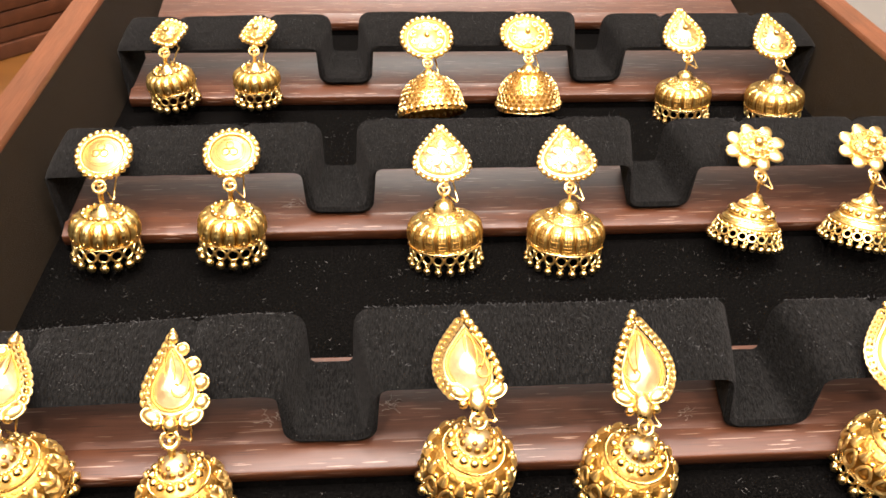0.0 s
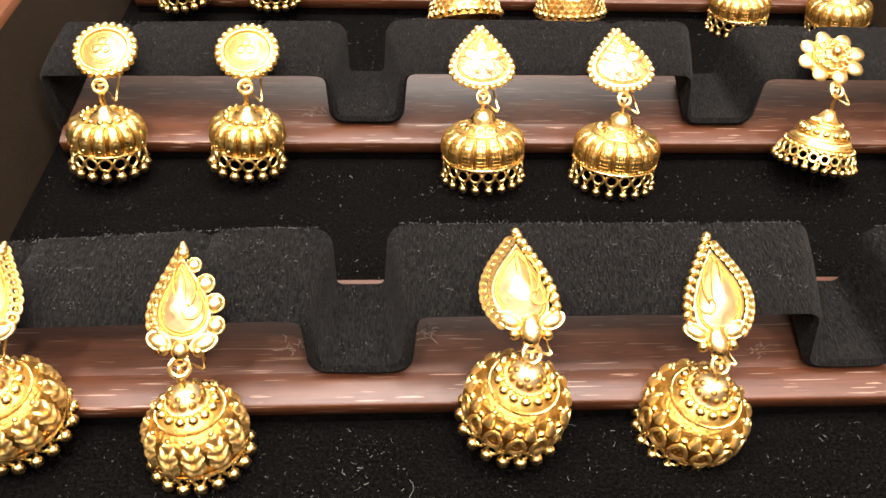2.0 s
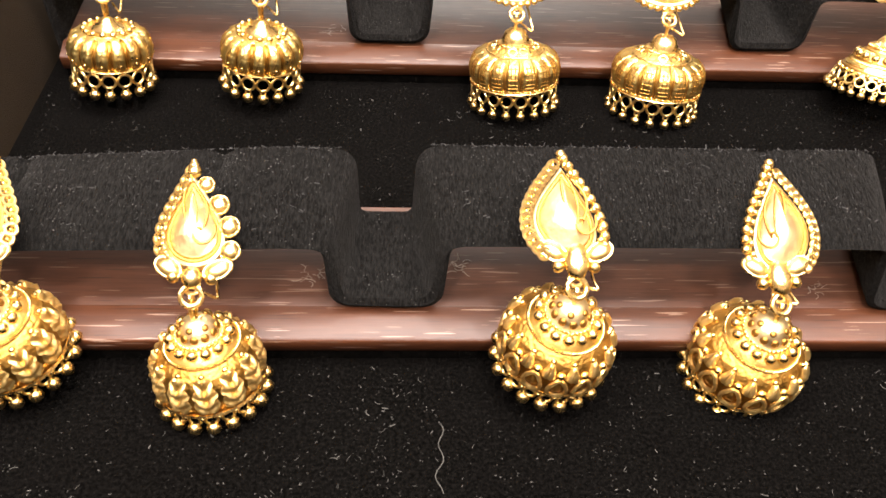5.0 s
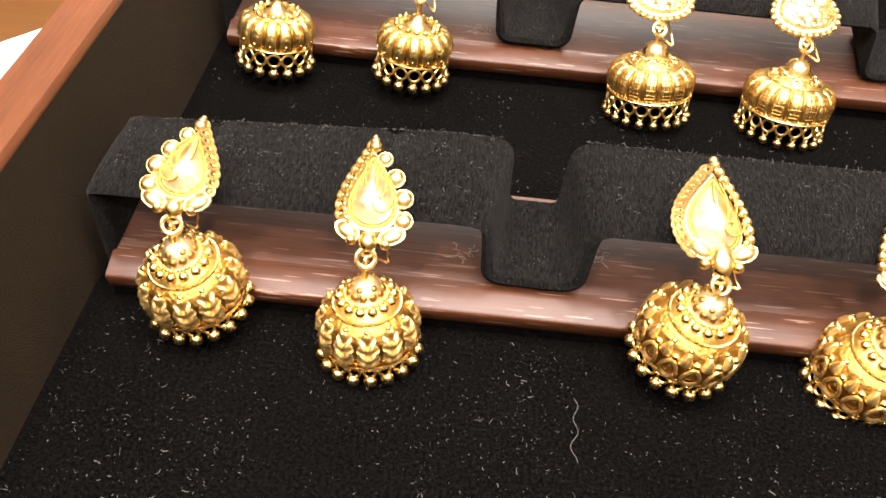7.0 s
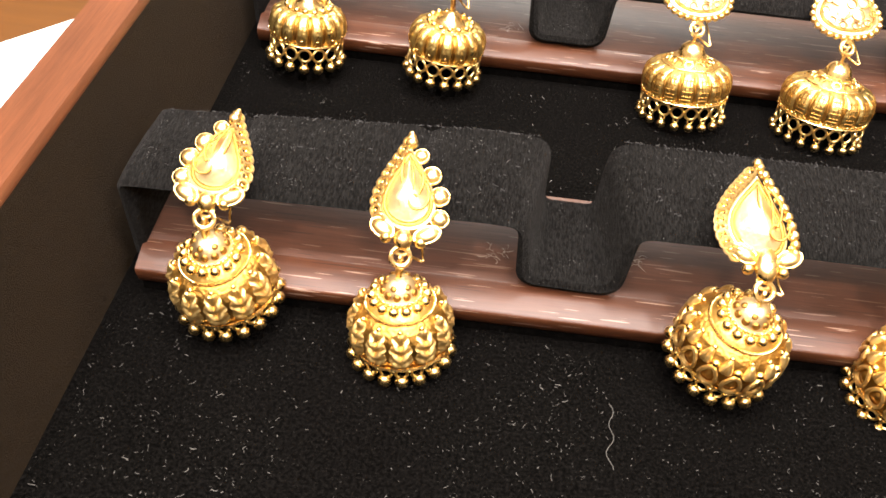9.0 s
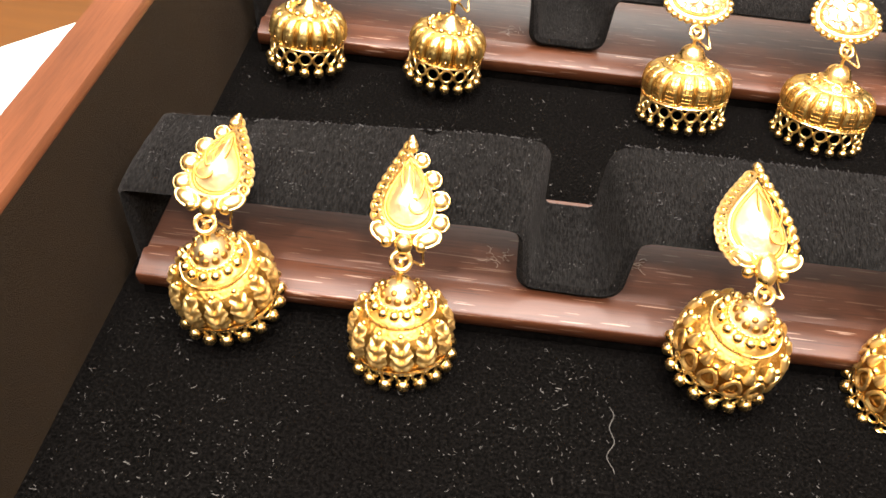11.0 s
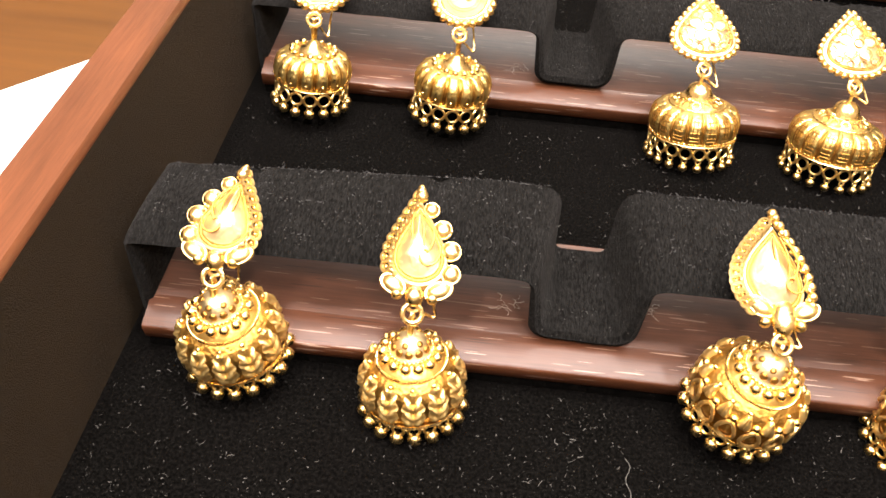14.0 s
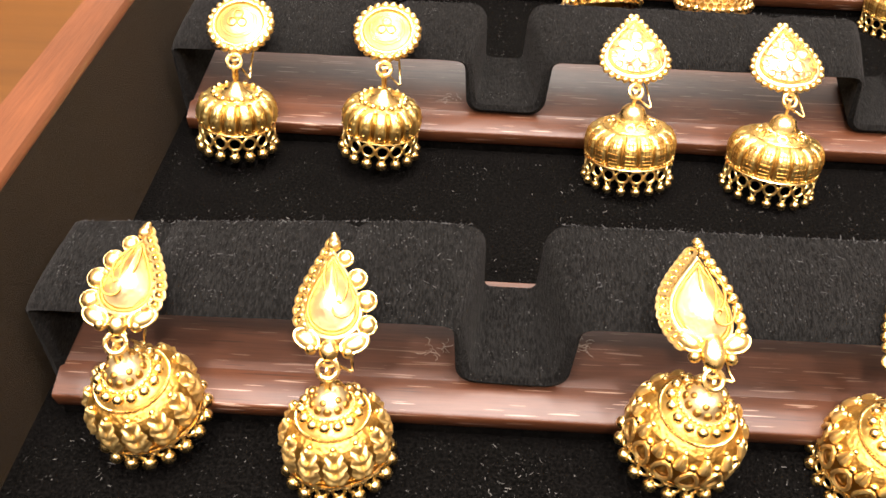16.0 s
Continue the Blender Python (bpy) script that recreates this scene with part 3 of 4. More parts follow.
def dome(parent, style, R, cap_kind):
    """The hanging bell: the top of its cap at the origin, its axis down -z."""
    cap = CAPS[cap_kind]
    lift = -cap[0][1]
    skin = SKINS["leaves" if style == "cells" else style]
    count = {"ribs": 15, "panels": 17}.get(style)
    steps = []
    for (r0, z0), (r1, z1) in zip(skin, skin[1:]):
        steps += [(r0 + (r1 - r0) * i / 3, z0 + (z1 - z0) * i / 3) for i in range(3)]
    steps.append(skin[-1])

    def radius_at(z):
        for (r0, z0), (r1, z1) in zip(skin, skin[1:]):
            if z1 <= z <= z0:
                return r0 + (r1 - r0) * (z - z0) / (z1 - z0)
        return skin[-1][0] if z < skin[-1][1] else skin[0][0]

    def wave(a, k):
        z = steps[min(k, 2 * len(steps) - 1 - k)][1]
        s = 0.5 - 0.5 * math.cos(count * a)
        if style == "ribs":
            band = max(0.0, min(1.0, (-0.05 - z) / 0.05, (z + 0.81) / 0.05))
            return 1.0 + band * (0.035 * (1 - s ** 2) - 0.20 * s ** 7)
        band = max(0.0, min(1.0, (-0.16 - z) / 0.03, (z + 0.84) / 0.04))
        return 1.0 + band * (0.022 * (1 - s ** 3) - 0.085 * s ** 12)

    # the darker skin paints the shade in the gaps of leaves, cells and mesh
    mat = {"leaves": GOLD_RECESS, "cells": GOLD_RECESS, "ribs": GOLD_RIB, "panels": GOLD_RIB, "tiers": GOLD_RIB, "mesh": GOLD_RECESS}[style]
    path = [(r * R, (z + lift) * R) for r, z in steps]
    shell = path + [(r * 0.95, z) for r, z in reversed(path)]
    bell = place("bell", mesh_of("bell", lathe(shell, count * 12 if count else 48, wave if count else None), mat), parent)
    place("cap", mesh_of("cap", lathe([(r * R, (z + lift) * R) for r, z in cap], 28), GOLD_FINE if cap_kind == "round" else GOLD), bell)

    def circle_of(me, name, r, z, n, off=0.0, tilt=0.0):
        for k in range(n):
            a = math.tau * (k + off) / n
            place(name, me, bell, Matrix.LocRotScale(Vector((r * R * math.cos(a), r * R * math.sin(a), (z + lift) * R)) * U, Euler((radians(90) - tilt, 0, a + math.pi / 2)), None))

    def hoop(r, z, thick, name="wire", mat=GOLD):
        place(name, mesh_of(name, torus(r * R, thick * R, 48, 6), mat), bell, turned(0, 0, (z + lift) * R))

    def rope(r, z, thick, turns):
        """Two wires twisted round one another into a hoop."""
        for q in (0.0, math.pi):
            pts = []
            n = turns * 6
            for i in range(n):
                a, b = math.tau * i / n, math.tau * i * turns / n + q
                rr = r + thick * 0.6 * math.cos(b)
                pts.append((rr * R * math.cos(a), rr * R * math.sin(a), (z + lift + thick * 0.6 * math.sin(b)) * R))
            place("rope", stroke(pts, thick * 0.62 * R, GOLD, "rope", True), bell)

    def on_skin(a, z, out):
        r = radius_at(z)
        slope = (radius_at(z - 0.03) - radius_at(z + 0.03)) / 0.06
        n = Vector((1, 0, slope)).normalized() * out
        return ((r + n.x) * R * math.cos(a), (r + n.x) * R * math.sin(a), (z + lift + n.z) * R)

    def grid_mesh(name, wide, high, spot, mat):
        bm = bmesh.new()
        rows = [[bm.verts.new(spot(2.0 * i / wide - 1.0, j / high)) for i in range(wide + 1)] for j in range(high + 1)]
        for a, b in zip(rows, rows[1:]):
            for i in range(wide):
                bm.faces.new((a[i], a[i + 1], b[i + 1], b[i]))
        return mesh_of(name, bm, mat)

    def round_it(name, me, n, off=0.0):
        for k in range(n):
            place(name, me, bell, turned(0, 0, 0, math.tau * (k + off) / n))

    if cap_kind == "round":
        for k in range(11):
            a = math.tau * k / 11
            # flat dark beads stand in for the shade inside the cap's holes
            place("hole_shade", bead_mesh(0.0078, 0.5, GOLD_LINE), bell, Matrix.LocRotScale(Vector((0.335 * R * math.cos(a), 0.335 * R * math.sin(a), (0.125 + lift) * R)) * U, Euler((radians(65), 0, a + math.pi / 2)), None))
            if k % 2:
                place("hole_shade", bead_mesh(0.0064, 0.5, GOLD_LINE), bell, Matrix.LocRotScale(Vector((0.245 * R * math.cos(a + 0.28), 0.245 * R * math.sin(a + 0.28), (0.262 + lift) * R)) * U, Euler((radians(35), 0, a + 0.28 + math.pi / 2)), None))
        place("shoulder", mesh_of("shoulder", lathe([(r * R, (z + lift) * R) for r, z in ((0.36, -0.005), (0.45, -0.050), (0.55, -0.120), (0.63, -0.200), (0.65, -0.235), (0.60, -0.250))], 48), GOLD_AGED), bell)
        circle_of(bead_mesh(0.0043), "grain", 0.405, -0.005, 34)
        circle_of(bead_mesh(0.0108), "bead", 0.510, -0.062, 14)
        rope(0.655, -0.225, 0.028, 42)
    if style == "leaves":
        n = 12
        half = math.pi / n * 0.97

        def leaf(u, v):
            z = -0.32 - 0.73 * (1 - v)
            lobe = 0.74 + 0.26 * abs(math.cos(math.pi * (3.5 * (1 - v) - 0.42)))
            span = half * (0.62 + 0.44 * min(1.0, (1 - v) / 0.40) ** 0.8) * lobe if v < 0.97 else half * 0.1
            plump = max(0.0, 1 - u * u) ** 0.5 * max(0.0, min(1.0, v / 0.10, (1 - v) / 0.06)) ** 0.5
            ridge = 0.5 + 0.5 * math.cos(math.tau * (3.5 * (1 - v) + 0.80 * abs(u) - 0.50))
            vein = math.exp(-(u / 0.13) ** 2) * (0.2 < v < 0.9)
            return on_skin(span * u, z, -0.03 + plump * (0.050 + 0.075 * ridge ** 0.9) - 0.030 * vein * plump)

        round_it("leaf", grid_mesh("leaf", 14, 36, leaf, GOLD_LEAF), n)
        circle_of(bead_mesh(0.0062), "bead", radius_at(-0.33) + 0.02, -0.315, n)
        hoop(0.975, -1.075, 0.026)
        hoop(0.96, -1.125, 0.022)
    elif style == "cells":
        n = 14
        # heart-shaped pierced cells with a grain over each, and a row of leaflets above
        heart = []
        for k in range(22):
            t = k / 22
            a = math.tau * t
            heart.append(tuple(on_skin(0.198 * math.sin(a) * (0.55 + 0.45 * math.cos(a / 2) ** 2), -0.81 + 0.20 * -math.cos(a), 0.052)))
        frame_mesh = stroke(heart, 0.040 * R, GOLD_LEAF, "cell", True)
        round_it("cell", frame_mesh, n)
        # dark boss: the shade of the cell's pit put into its colour
        boss = grid_mesh("boss", 8, 8, lambda u, v: on_skin(0.11 * u * (1.15 - 0.8 * v), -0.94 + 0.25 * v, 0.01 + 0.04 * max(0.0, (1 - u * u) * 4 * v * (1 - v))), GOLD_RECESS)
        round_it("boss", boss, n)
        leaflet = grid_mesh("leaflet", 8, 10, lambda u, v: on_skin(0.17 * u * (1 - 0.75 * v ** 1.5) * min(1.0, 0.25 + v / 0.3), -0.65 + 0.30 * v, -0.02 + 0.125 * (max(0.0, 1 - u * u) * max(0.0, min(1.0, v / 0.15, (1 - v) / 0.15))) ** 0.5 - 0.03 * math.exp(-(u / 0.2) ** 2)), GOLD_LEAF)
        round_it("leaflet", leaflet, n, 0.5)
        circle_of(bead_mesh(0.0085), "bead", radius_at(-0.54) + 0.0, -0.54, n)
        circle_of(bead_mesh(0.0060), "bead", radius_at(-0.36), -0.35, n, 0.5)
        rope(0.955, -1.06, 0.024, 60)
        hoop(0.945, -1.115, 0.022)
    elif style == "tiers":
        rope(0.37, -0.055, 0.035, 30)
        circle_of(bead_mesh(0.0120), "bead", 0.55, -0.265, 15)
        rope(0.67, -0.435, 0.034, 42)
        hoop(0.75, -0.52, 0.022)
        circle_of(bead_mesh(0.0070), "bead", 0.84, -0.64, 28)
        # dark hoops paint the shade between the tiers
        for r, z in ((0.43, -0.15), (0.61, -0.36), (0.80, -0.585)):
            hoop(r, z, 0.024, "groove_shade", GOLD_LINE)
    elif style == "ribs":
        circle_of(bead_mesh(0.0088), "bead", 0.57, 0.0, 15)
        hoop(0.62, -0.035, 0.022)
        # dark wires fill the gaps between ribs with painted shade
        groove_shade = stroke([tuple(Vector(on_skin(0, z, -0.088))) for z in (-0.11, -0.17, -0.25, -0.34, -0.45, -0.56, -0.66, -0.76)], 0.052 * R, GOLD_LINE, "groove_shade")
        round_it("groove_shade", groove_shade, count, 0.5)
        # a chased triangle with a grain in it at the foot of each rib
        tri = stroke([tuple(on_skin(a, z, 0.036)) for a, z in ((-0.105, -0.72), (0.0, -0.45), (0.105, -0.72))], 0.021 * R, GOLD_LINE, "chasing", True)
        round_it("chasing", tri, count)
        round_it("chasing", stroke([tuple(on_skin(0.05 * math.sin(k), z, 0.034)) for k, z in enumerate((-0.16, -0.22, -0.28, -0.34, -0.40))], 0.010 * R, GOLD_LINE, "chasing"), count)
        circle_of(bead_mesh(0.0040), "grain", radius_at(-0.64) + 0.04, -0.635, count)
        hoop(0.965, -0.815, 0.026)
    elif style == "panels":
        circle_of(ring_mesh(0.0105, 0.0030, GOLD), "link", 0.48, -0.085, 13, 0.0, 0.9)
        rope(0.36, -0.015, 0.022, 30)
        hoop(0.635, -0.15, 0.024)
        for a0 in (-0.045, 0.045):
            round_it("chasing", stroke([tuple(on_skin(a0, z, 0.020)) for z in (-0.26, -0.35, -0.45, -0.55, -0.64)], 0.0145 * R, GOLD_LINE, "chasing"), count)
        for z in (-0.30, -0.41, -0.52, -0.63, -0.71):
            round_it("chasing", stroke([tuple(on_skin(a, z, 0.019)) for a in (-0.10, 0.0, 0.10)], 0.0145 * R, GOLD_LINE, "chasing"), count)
        # dark wires paint the shade in the gaps between panels
        edge = stroke([tuple(on_skin(0, z, -0.034)) for z in (-0.20, -0.28, -0.38, -0.52, -0.68, -0.80)], 0.034 * R, GOLD_LINE, "groove_shade")
        round_it("groove_shade", edge, count, 0.5)
        hoop(0.985, -0.865, 0.028)
        circle_of(bead_mesh(0.0036), "grain", 0.975, -0.815, 52)
    else:
        circle_of(bead_mesh(0.0120), "bead", 0.30, 0.01, 10)
        for z, n in ((-0.13, 12), (-0.25, 17), (-0.38, 22), (-0.52, 26)):
            circle_of(ring_mesh(0.0098, 0.0028, GOLD), "link", radius_at(z) + 0.015, z, n, 0.5 * (n % 2), 0.7)
        for z in (-0.66, -0.80, -0.93):
            circle_of(ring_mesh(0.0105, 0.0030, GOLD), "link", radius_at(z) + 0.02, z, 28, 0.5 * (z == -0.80), 0.25)
        circle_of(bead_mesh(0.0125), "bead", 1.0, -1.04, 26)
        hoop(1.0, -1.16, 0.03)
        return
    # fringe
    if style in ("leaves", "cells"):
        circle_of(ring_mesh(0.0110, 0.0028, GOLD_SATIN), "link", 0.935, -1.225, 20)
        circle_of(bead_mesh(0.0050), "grain", 0.95, -1.165, 20, 0.5)
        circle_of(bead_mesh(0.0136), "bead", 0.955, -1.415, 18, 0.5)
    elif style == "tiers":
        circle_of(ring_mesh(0.0125, 0.0032, GOLD_SATIN), "link", 0.90, -0.79, 22, 0.0, 0.4)
        circle_of(ring_mesh(0.0050, 0.0024, GOLD_SATIN), "link", 0.95, -0.94, 22, 0.5, 0.3)
        circle_of(bead_mesh(0.0105), "bead", 0.98, -1.06, 26)
    else:
        low, big, n = (-0.88, 0.0168, 16) if style == "ribs" else (-0.91, 0.0160, 19)
        s = big / R
        circle_of(ring_mesh(big, 0.0034, GOLD_SATIN), "link", 0.945, low - s, n)
        circle_of(ring_mesh(0.0060, 0.0024, GOLD_SATIN), "link", 0.955, low - 2 * s - 0.05, n)
        circle_of(bead_mesh(0.0140 if style == "ribs" else 0.0118), "bead", 0.965, low - 2 * s - 0.20, n)


def earring(row, x, y, z, label, plate, bell):
    """An earring on the velvet: plate = kind, style, width, height, tilt from level, turn; bell = style, cap, radius, lean backward, lean sideways, drop."""
    thing = tagged(empty("earring", at(x, ROW_Y[row] + y, z)), label, "earring", "gold earrings in the tray")
    kind, style, w, h, tilt, spin = plate
    place("stud", mesh_of("stud", torus(0.012, 0.004), GOLD), thing, Matrix.LocRotScale(Vector((0, 0.016, 0.006)) * U, Euler((radians(tilt), 0, radians(spin)), "XYZ"), None))
    stud(thing, kind, style, w, h)
    m = Matrix.LocRotScale(Vector((0, 0.022, 0.012)) * U, (Matrix.Rotation(radians(spin), 3, "Z") @ Matrix.Rotation(radians(tilt), 3, "X")).to_quaternion(), None)
    for ob in thing.children:
        if ob.name.startswith("stud_plate"):
            ob.matrix_basis = m
    place("ring", mesh_of("ring", torus(0.0175, 0.0050, 24, 8), GOLD), thing, Matrix.LocRotScale(None, Euler((radians(tilt * 0.6 + 25), radians(12), 0)), None))
    bstyle, cap, R, fwd, side, drop = bell
    dome(thing, bstyle, R, cap)
    for ob in thing.children:
        if ob.name.startswith("bell"):
            ob.matrix_basis = Matrix.LocRotScale(Vector((0, -0.004, -drop)) * U, Euler((radians(fwd), radians(side), radians(8))), None)
    # flat strap loop from the ring down to the cap
    long = max(drop - 0.006, 0.012)
    half = long / 2 + 0.006
    strap = [(0.0075 * math.cos(a), 0, -long / 2 - 0.004 + half * math.sin(a)) for a in [math.tau * k / 20 for k in range(20)]]
    place("loop", stroke(strap, 0.0042, GOLD, "loop", True), thing, Matrix.LocRotScale(Vector((0, -0.003, 0)) * U, Euler((0, 0, radians(70))), None))
    return thing


A = "gold earring with a beaded paisley stud and a leaf-patterned bell"
B = "gold earring with a chain-edged paisley stud and a pierced round bell"
C = "gold earring with a bead-edged round stud and a ribbed bell"
D = "gold earring with a pale teardrop stud and a flattened ribbed bell"
F = "gold earring with an eight-petalled flower stud and a tiered bell"
G = "gold earring with a small square stud and a ribbed bell"
H = "gold earring with a round flower stud and a meshed open bell"
J = "gold earring with a bead-edged teardrop stud and a ribbed bell"

earring(3, -0.979, -0.05, 0.275, A, ("paisley_r", "paisley", 0.150, 0.196, 30, 0), ("leaves", "round", 0.104, 8, -9, 0.040))
earring(3, -0.615, -0.057, 0.247, A, ("paisley_l", "paisley", 0.156, 0.222, 30, -4), ("leaves", "round", 0.102, -3, -4, 0.050))
earring(3, 0.044, -0.059, 0.273, B, ("full_paisley_l", "chain", 0.150, 0.232, 30, -1), ("cells", "round", 0.106, 9, 6, 0.028))
earring(3, 0.421, -0.05, 0.226, B, ("full_paisley_r", "chain", 0.146, 0.256, 30, 4), ("cells", "round", 0.110, 11, 4, 0.036))
earring(3, 1.050, -0.05, 0.240, B, ("full_paisley_l", "chain", 0.152, 0.248, 30, -3), ("cells", "round", 0.107, 9, 8, 0.030))
earring(2, -0.992, -0.05, 0.278, C, ("disc", "coin", 0.172, 0.168, 32, -3), ("ribs", "cone", 0.102, -7, 4, 0.055))
earring(2, -0.607, -0.05, 0.278, C, ("disc", "coin", 0.172, 0.168, 32, 0), ("ribs", "cone", 0.102, -4, 5, 0.055))
earring(2, 0.041, -0.05, 0.250, D, ("drop", "flower", 0.205, 0.206, 32, 1), ("panels", "knob", 0.117, -11, -1, 0.033))
earring(2, 0.437, -0.05, 0.246, D, ("drop", "flower", 0.212, 0.206, 32, 2), ("panels", "knob", 0.121, -10, 4, 0.038))
earring(2, 1.039, -0.05, 0.277, F, ("disc", "petals", 0.200, 0.174, 32, -1), ("tiers", "spire", 0.116, -14, 11, 0.058))
earring(2, 1.414, -0.05, 0.270, F, ("disc", "petals", 0.200, 0.178, 32, 0), ("tiers", "spire", 0.118, -14, 11, 0.058))
earring(1, -0.978, -0.05, 0.285, G, ("square", "square", 0.120, 0.135, 32, -14), ("ribs", "cone", 0.092, 0, -7, 0.042))
earring(1, -0.633, -0.05, 0.290, G, ("square", "square", 0.120, 0.140, 32, -14), ("ribs", "cone", 0.090, 0, 0, 0.042))
earring(1, 0.048, -0.05, 0.235, H, ("disc", "daisy", 0.208, 0.196, 32, 0), ("mesh", "spire", 0.130, -36, 0, 0.022))
earring(1, 0.454, -0.05, 0.252, H, ("disc", "daisy", 0.208, 0.186, 32, 0), ("mesh", "spire", 0.126, -14, 0, 0.018))
earring(1, 1.107, -0.05, 0.250, J, ("drop", "plain", 0.190, 0.222, 32, 0), ("panels", "knob", 0.112, -4, -2, 0.052))
earring(1, 1.500, -0.05, 0.225, J, ("drop", "plain", 0.195, 0.222, 32, 6), ("panels", "knob", 0.118, -4, -3, 0.044))

# ---- around the tray ----
Z0 = -0.10


def sheet(points, z0, z1):
    bm = bmesh.new()
    low, high = ([bm.verts.new((x, y, z)) for x, y in points] for z in (z0, z1))
    n = len(points)
    for i in range(n):
        bm.faces.new((low[i], low[(i + 1) % n], high[(i + 1) % n], high[i]))
    bm.faces.new(low[::-1]), bm.faces.new(high)
    return bm


counter = tagged(part("counter", box(-16, 16, -7, 14, Z0 - 0.5, Z0, 0.02), COUNTER, None), "warm amber varnished wooden shop counter", "counter")
mat_thing = tagged(empty("white_tray"), "white enamelled tray with a raised lip on the counter", "tray")
part("base", sheet([(-1.42, 2.87), (-2.63, 1.32), (-2.30, 0.6), (-1.42, 0.6)], Z0, Z0 + 0.018), WHITE, mat_thing)
slope = math.atan2(0.78, 0.625)
lip = box(-0.95, 1.00, -0.035, 0.0, 0.0, 0.040, 0.010)
lip.transform(Matrix.Translation((-2.050, 2.070, Z0)) @ Matrix.Rotation(slope, 4, "Z"))
part("lip", lip, WHITE, mat_thing)
bead_rim = box(-0.95, 0.86, -0.135, -0.118, 0.0, 0.028, 0.006)
bead_rim.transform(Matrix.Translation((-2.050, 2.070, Z0)) @ Matrix.Rotation(slope, 4, "Z"))
part("inner_rim", bead_rim, WHITE, mat_thing)
stacked = mesh_of("stacked_tray", box(-0.6, 1.6, 0.0, 1.4, 0.0, 0.072, 0.012), DARKWOOD)
for k in range(6):
    m = Matrix.Translation(Vector((-1.975 - 0.012 * (k % 2), 4.02 + 0.010 * (k % 3), Z0 + 0.074 * k)) * U) @ Matrix.Rotation(radians(44 + 0.8 * (k % 2)), 4, "Z")
    tagged(place("stacked_tray", stacked, None, m), "dark rosewood tray in a stack on the counter", "tray", "stacked trays")
tagged(part("display_cloth", box(2.35, 4.6, 3.6, 6.4, Z0, Z0 + 0.03, 0.010), GREY, None), "grey display cloth pad lying on the counter", "cloth pad")

# ---- lint on the cloth ----
rng = random.Random(5)


def fibres(count, spot, length, width):
    """Short bent hairs lying on the cloth; spot() gives x, y and the height there."""
    bm = bmesh.new()
    for _ in range(count):
        x, y, z = spot()
        a, bend, L = rng.uniform(0, math.tau), rng.uniform(-1.6, 1.6), rng.uniform(*length) * rng.choice((0.12, 0.15, 0.2, 0.3, 0.45, 0.7, 1.4))
        wd = width * rng.uniform(0.6, 1.9)
        prev = None
        for k in range(4):
            px, py = x, y
            nx, ny = -math.sin(a) * wd, math.cos(a) * wd
            pair = (bm.verts.new((px + nx, py + ny, z)), bm.verts.new((px - nx, py - ny, z + wd)))
            if prev:
                bm.faces.new((prev[0], prev[1], pair[1], pair[0]))
            prev = pair
            x, y, a, z = x + math.cos(a) * L / 3, y + math.sin(a) * L / 3, a + bend / 3, z + rng.uniform(-0.0004, 0.0012)
    return bm


def floor_spot():
    while True:
        x, y = rng.uniform(-1.19, 1.66), rng.choice((rng.uniform(0.6, 1.245), rng.uniform(0.6, 1.245), rng.uniform(1.6, 2.24), rng.uniform(2.6, 3.24)))
        if noise.noise(Vector((x * 5, y * 5, 3))) > rng.uniform(-0.6, 0.5):
            return x, y, 0.0015


tagged(part("lint", fibres(6500, floor_spot, (0.002, 0.011), 0.00046), LINT, None), "pale lint and dust scattered over the black felt", "lint", kind="stuff")


def velvet_spot():
    while True:
        x, v = rng.uniform(-1.15, 1.62), rng.choice((rng.random(), rng.random(), 1.0, 0.03))
        if any(a < x < b for a, b in ((-1.18, -0.42 + 0.05 * v), (-0.15 - 0.05 * v, 0.63 + 0.05 * v), (0.89 - 0.05 * v, 1.65))):
            k = rng.choice((3, 3, 2, 1))
            y, z = block_top(x, v, k)
            return x, ROW_Y[k] + y - 0.002, z + 0.0006 - 0.011 * (v < 0.1)


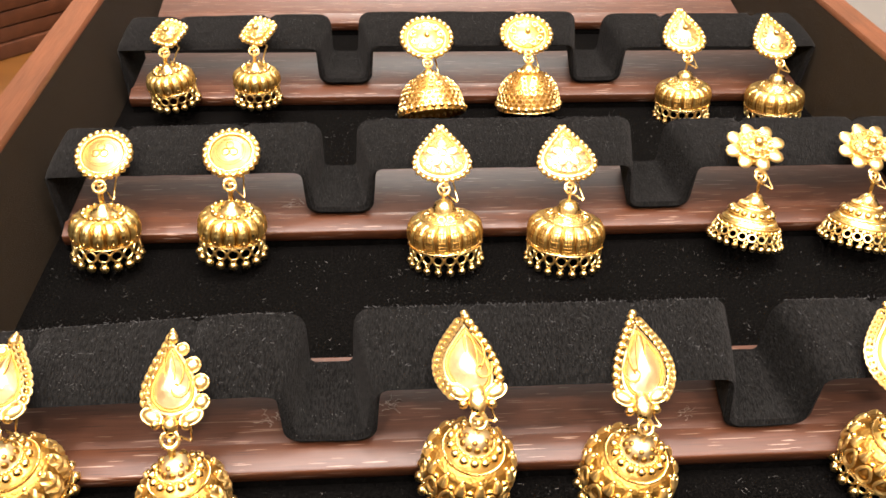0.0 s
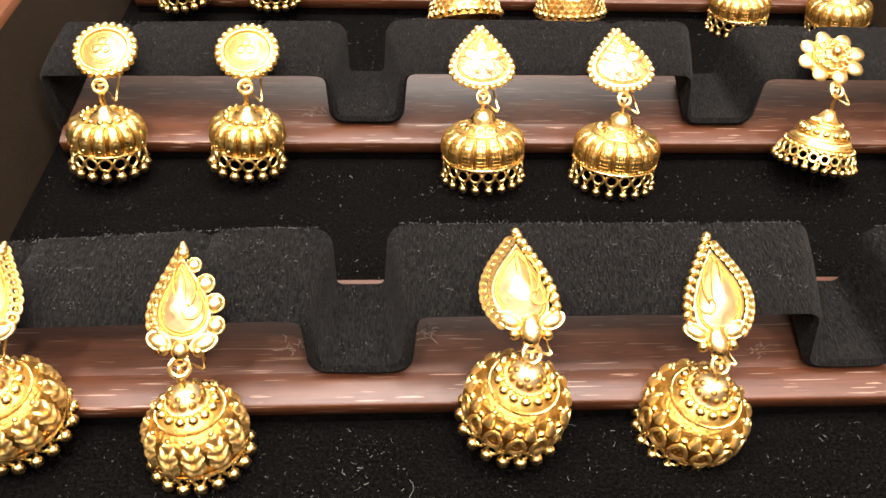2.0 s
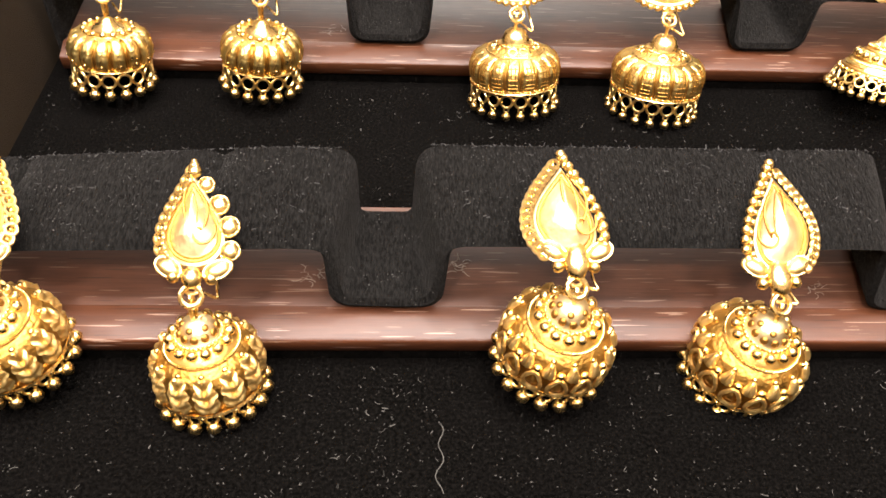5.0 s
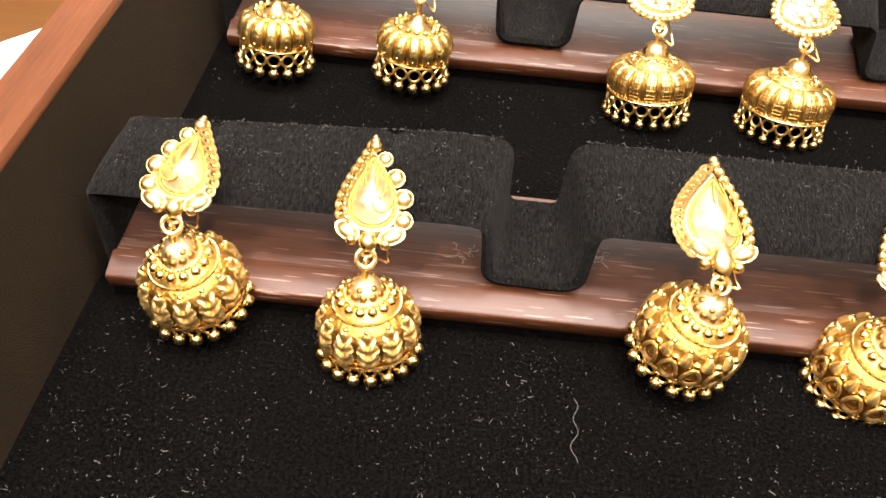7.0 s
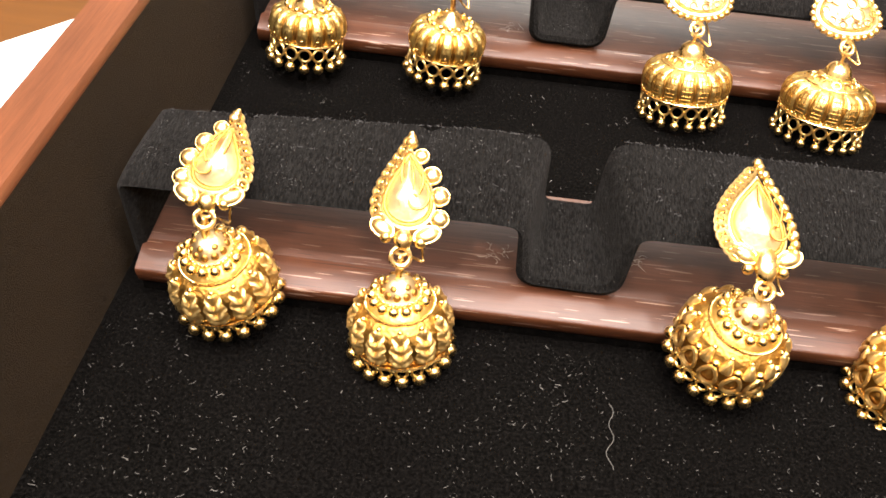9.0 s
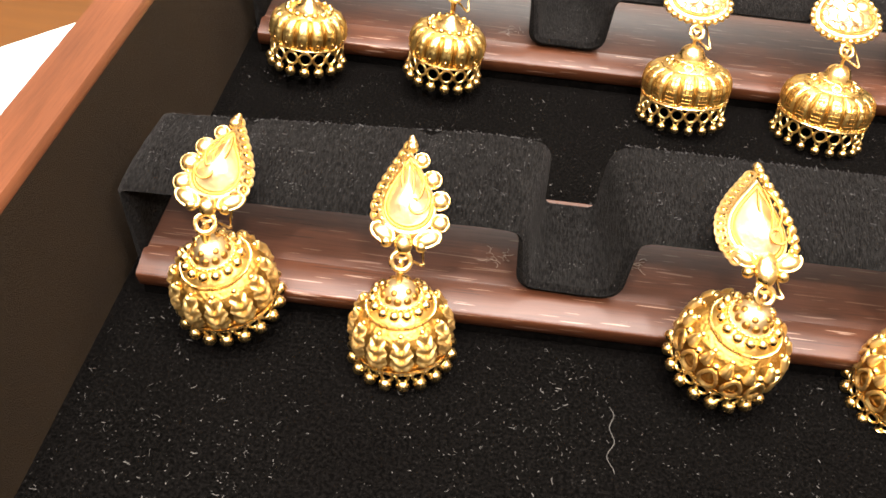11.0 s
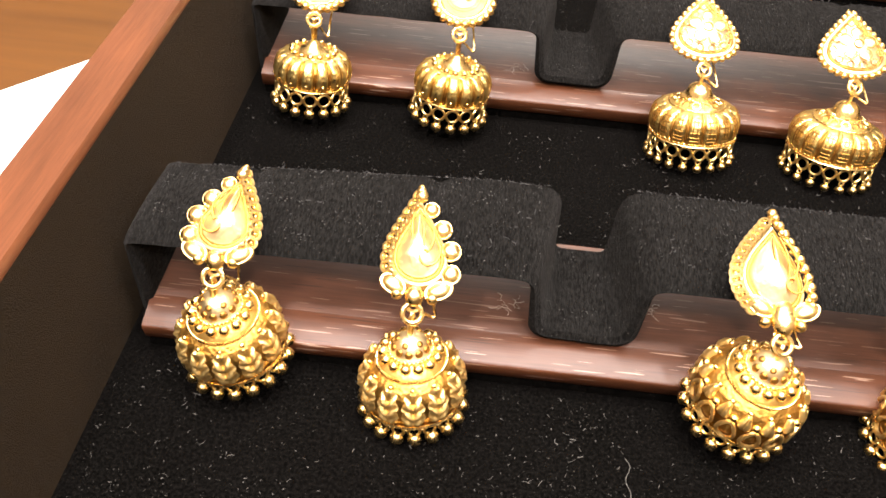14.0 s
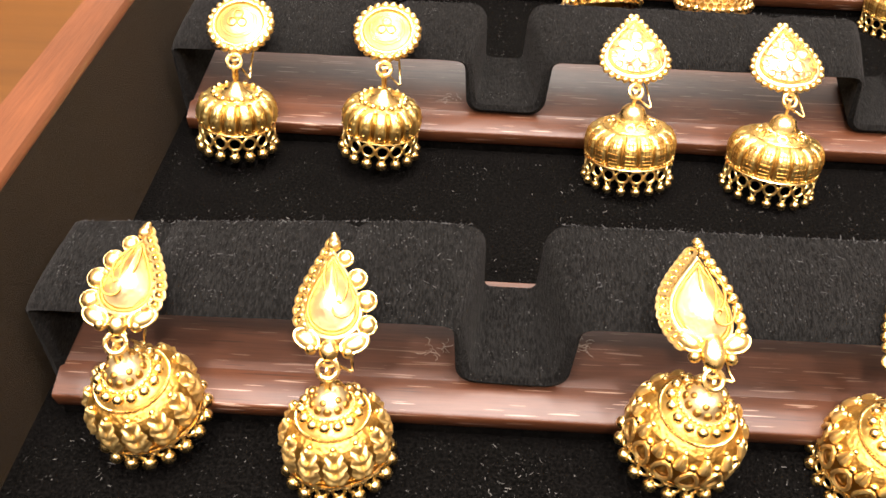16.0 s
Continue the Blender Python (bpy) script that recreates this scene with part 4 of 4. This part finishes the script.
tagged(part("velvet_fuzz", fibres(6500, velvet_spot, (0.003, 0.010), 0.00042), FUZZ, None), "grey fuzz and dust standing on the black velvet", "fuzz", kind="stuff")
squiggle = [(-0.186 + 0.006 * math.sin(k * 0.9) + 0.004 * math.sin(k * 0.35), 1.112 - 0.0095 * k, 0.003) for k in range(17)]
tagged(place("thread", stroke(squiggle, 0.0009, LINT, "thread")), "short pale thread lying on the black felt", "thread")

GLUE = plain("dried_glue", (0.22, 0.17, 0.14), 0.3)


def glue_smear(x, y, row, count):
    """A tangle of thin dried strings on the sloped panel."""
    bm = bmesh.new()
    for _ in range(count):
        px, py, a = rng.uniform(-0.022, 0.022), rng.uniform(-0.016, 0.016), rng.uniform(0, math.tau)
        turn, wd, prev = rng.uniform(-1.2, 1.2), rng.uniform(0.0005, 0.0011), None
        for _ in range(6):
            z = 0.0925 + (y + py - 0.074) * 0.1496 + 0.0016
            nx, ny = -math.sin(a) * wd, math.cos(a) * wd
            pair = (bm.verts.new((x + px + nx, y + py + ny, z)), bm.verts.new((x + px - nx, y + py - ny, z + 0.0006)))
            if prev:
                bm.faces.new((prev[0], prev[1], pair[1], pair[0]))
            prev = pair
            px, py, a = px + math.cos(a) * 0.0045, py + math.sin(a) * 0.0035, a + turn * 0.5
    ob = part("glue_smear", bm, GLUE, None)
    ob.matrix_basis = at(0, ROW_Y[row], 0)
    tagged(ob, "dried clear glue smear on the rosewood ledge", "glue smear", "glue smears")


glue_smear(-0.436, 0.141, 3, 15)
glue_smear(-0.140, 0.168, 3, 15)
glue_smear(0.580, 0.120, 3, 8)
glue_smear(-0.436, 0.125, 2, 10)

# ---- the shop room ----
def slab(name, x0, x1, y0, y1, z0, z1, mat):
    return tagged(part(name, box(x0 / U, x1 / U, y0 / U, y1 / U, z0 / U, z1 / U), mat, None, "", False), kind="structure")


slab("floor", -3, 3, -2.5, 3.5, -1.05, -0.95, FLOORING)
slab("ceiling", -3, 3, -2.5, 3.5, 1.80, 1.90, CEILING)
slab("wall_north", -3, 3, 3.5, 3.6, -1.05, 1.9, WALLPAINT)
slab("wall_south", -3, 3, -2.6, -2.5, -1.05, 1.9, WALLPAINT)
slab("wall_west", -3.1, -3, -2.6, 3.6, -1.05, 1.9, WALLPAINT)
slab("wall_east", 3, 3.1, -2.6, 3.6, -1.05, 1.9, WALLPAINT)
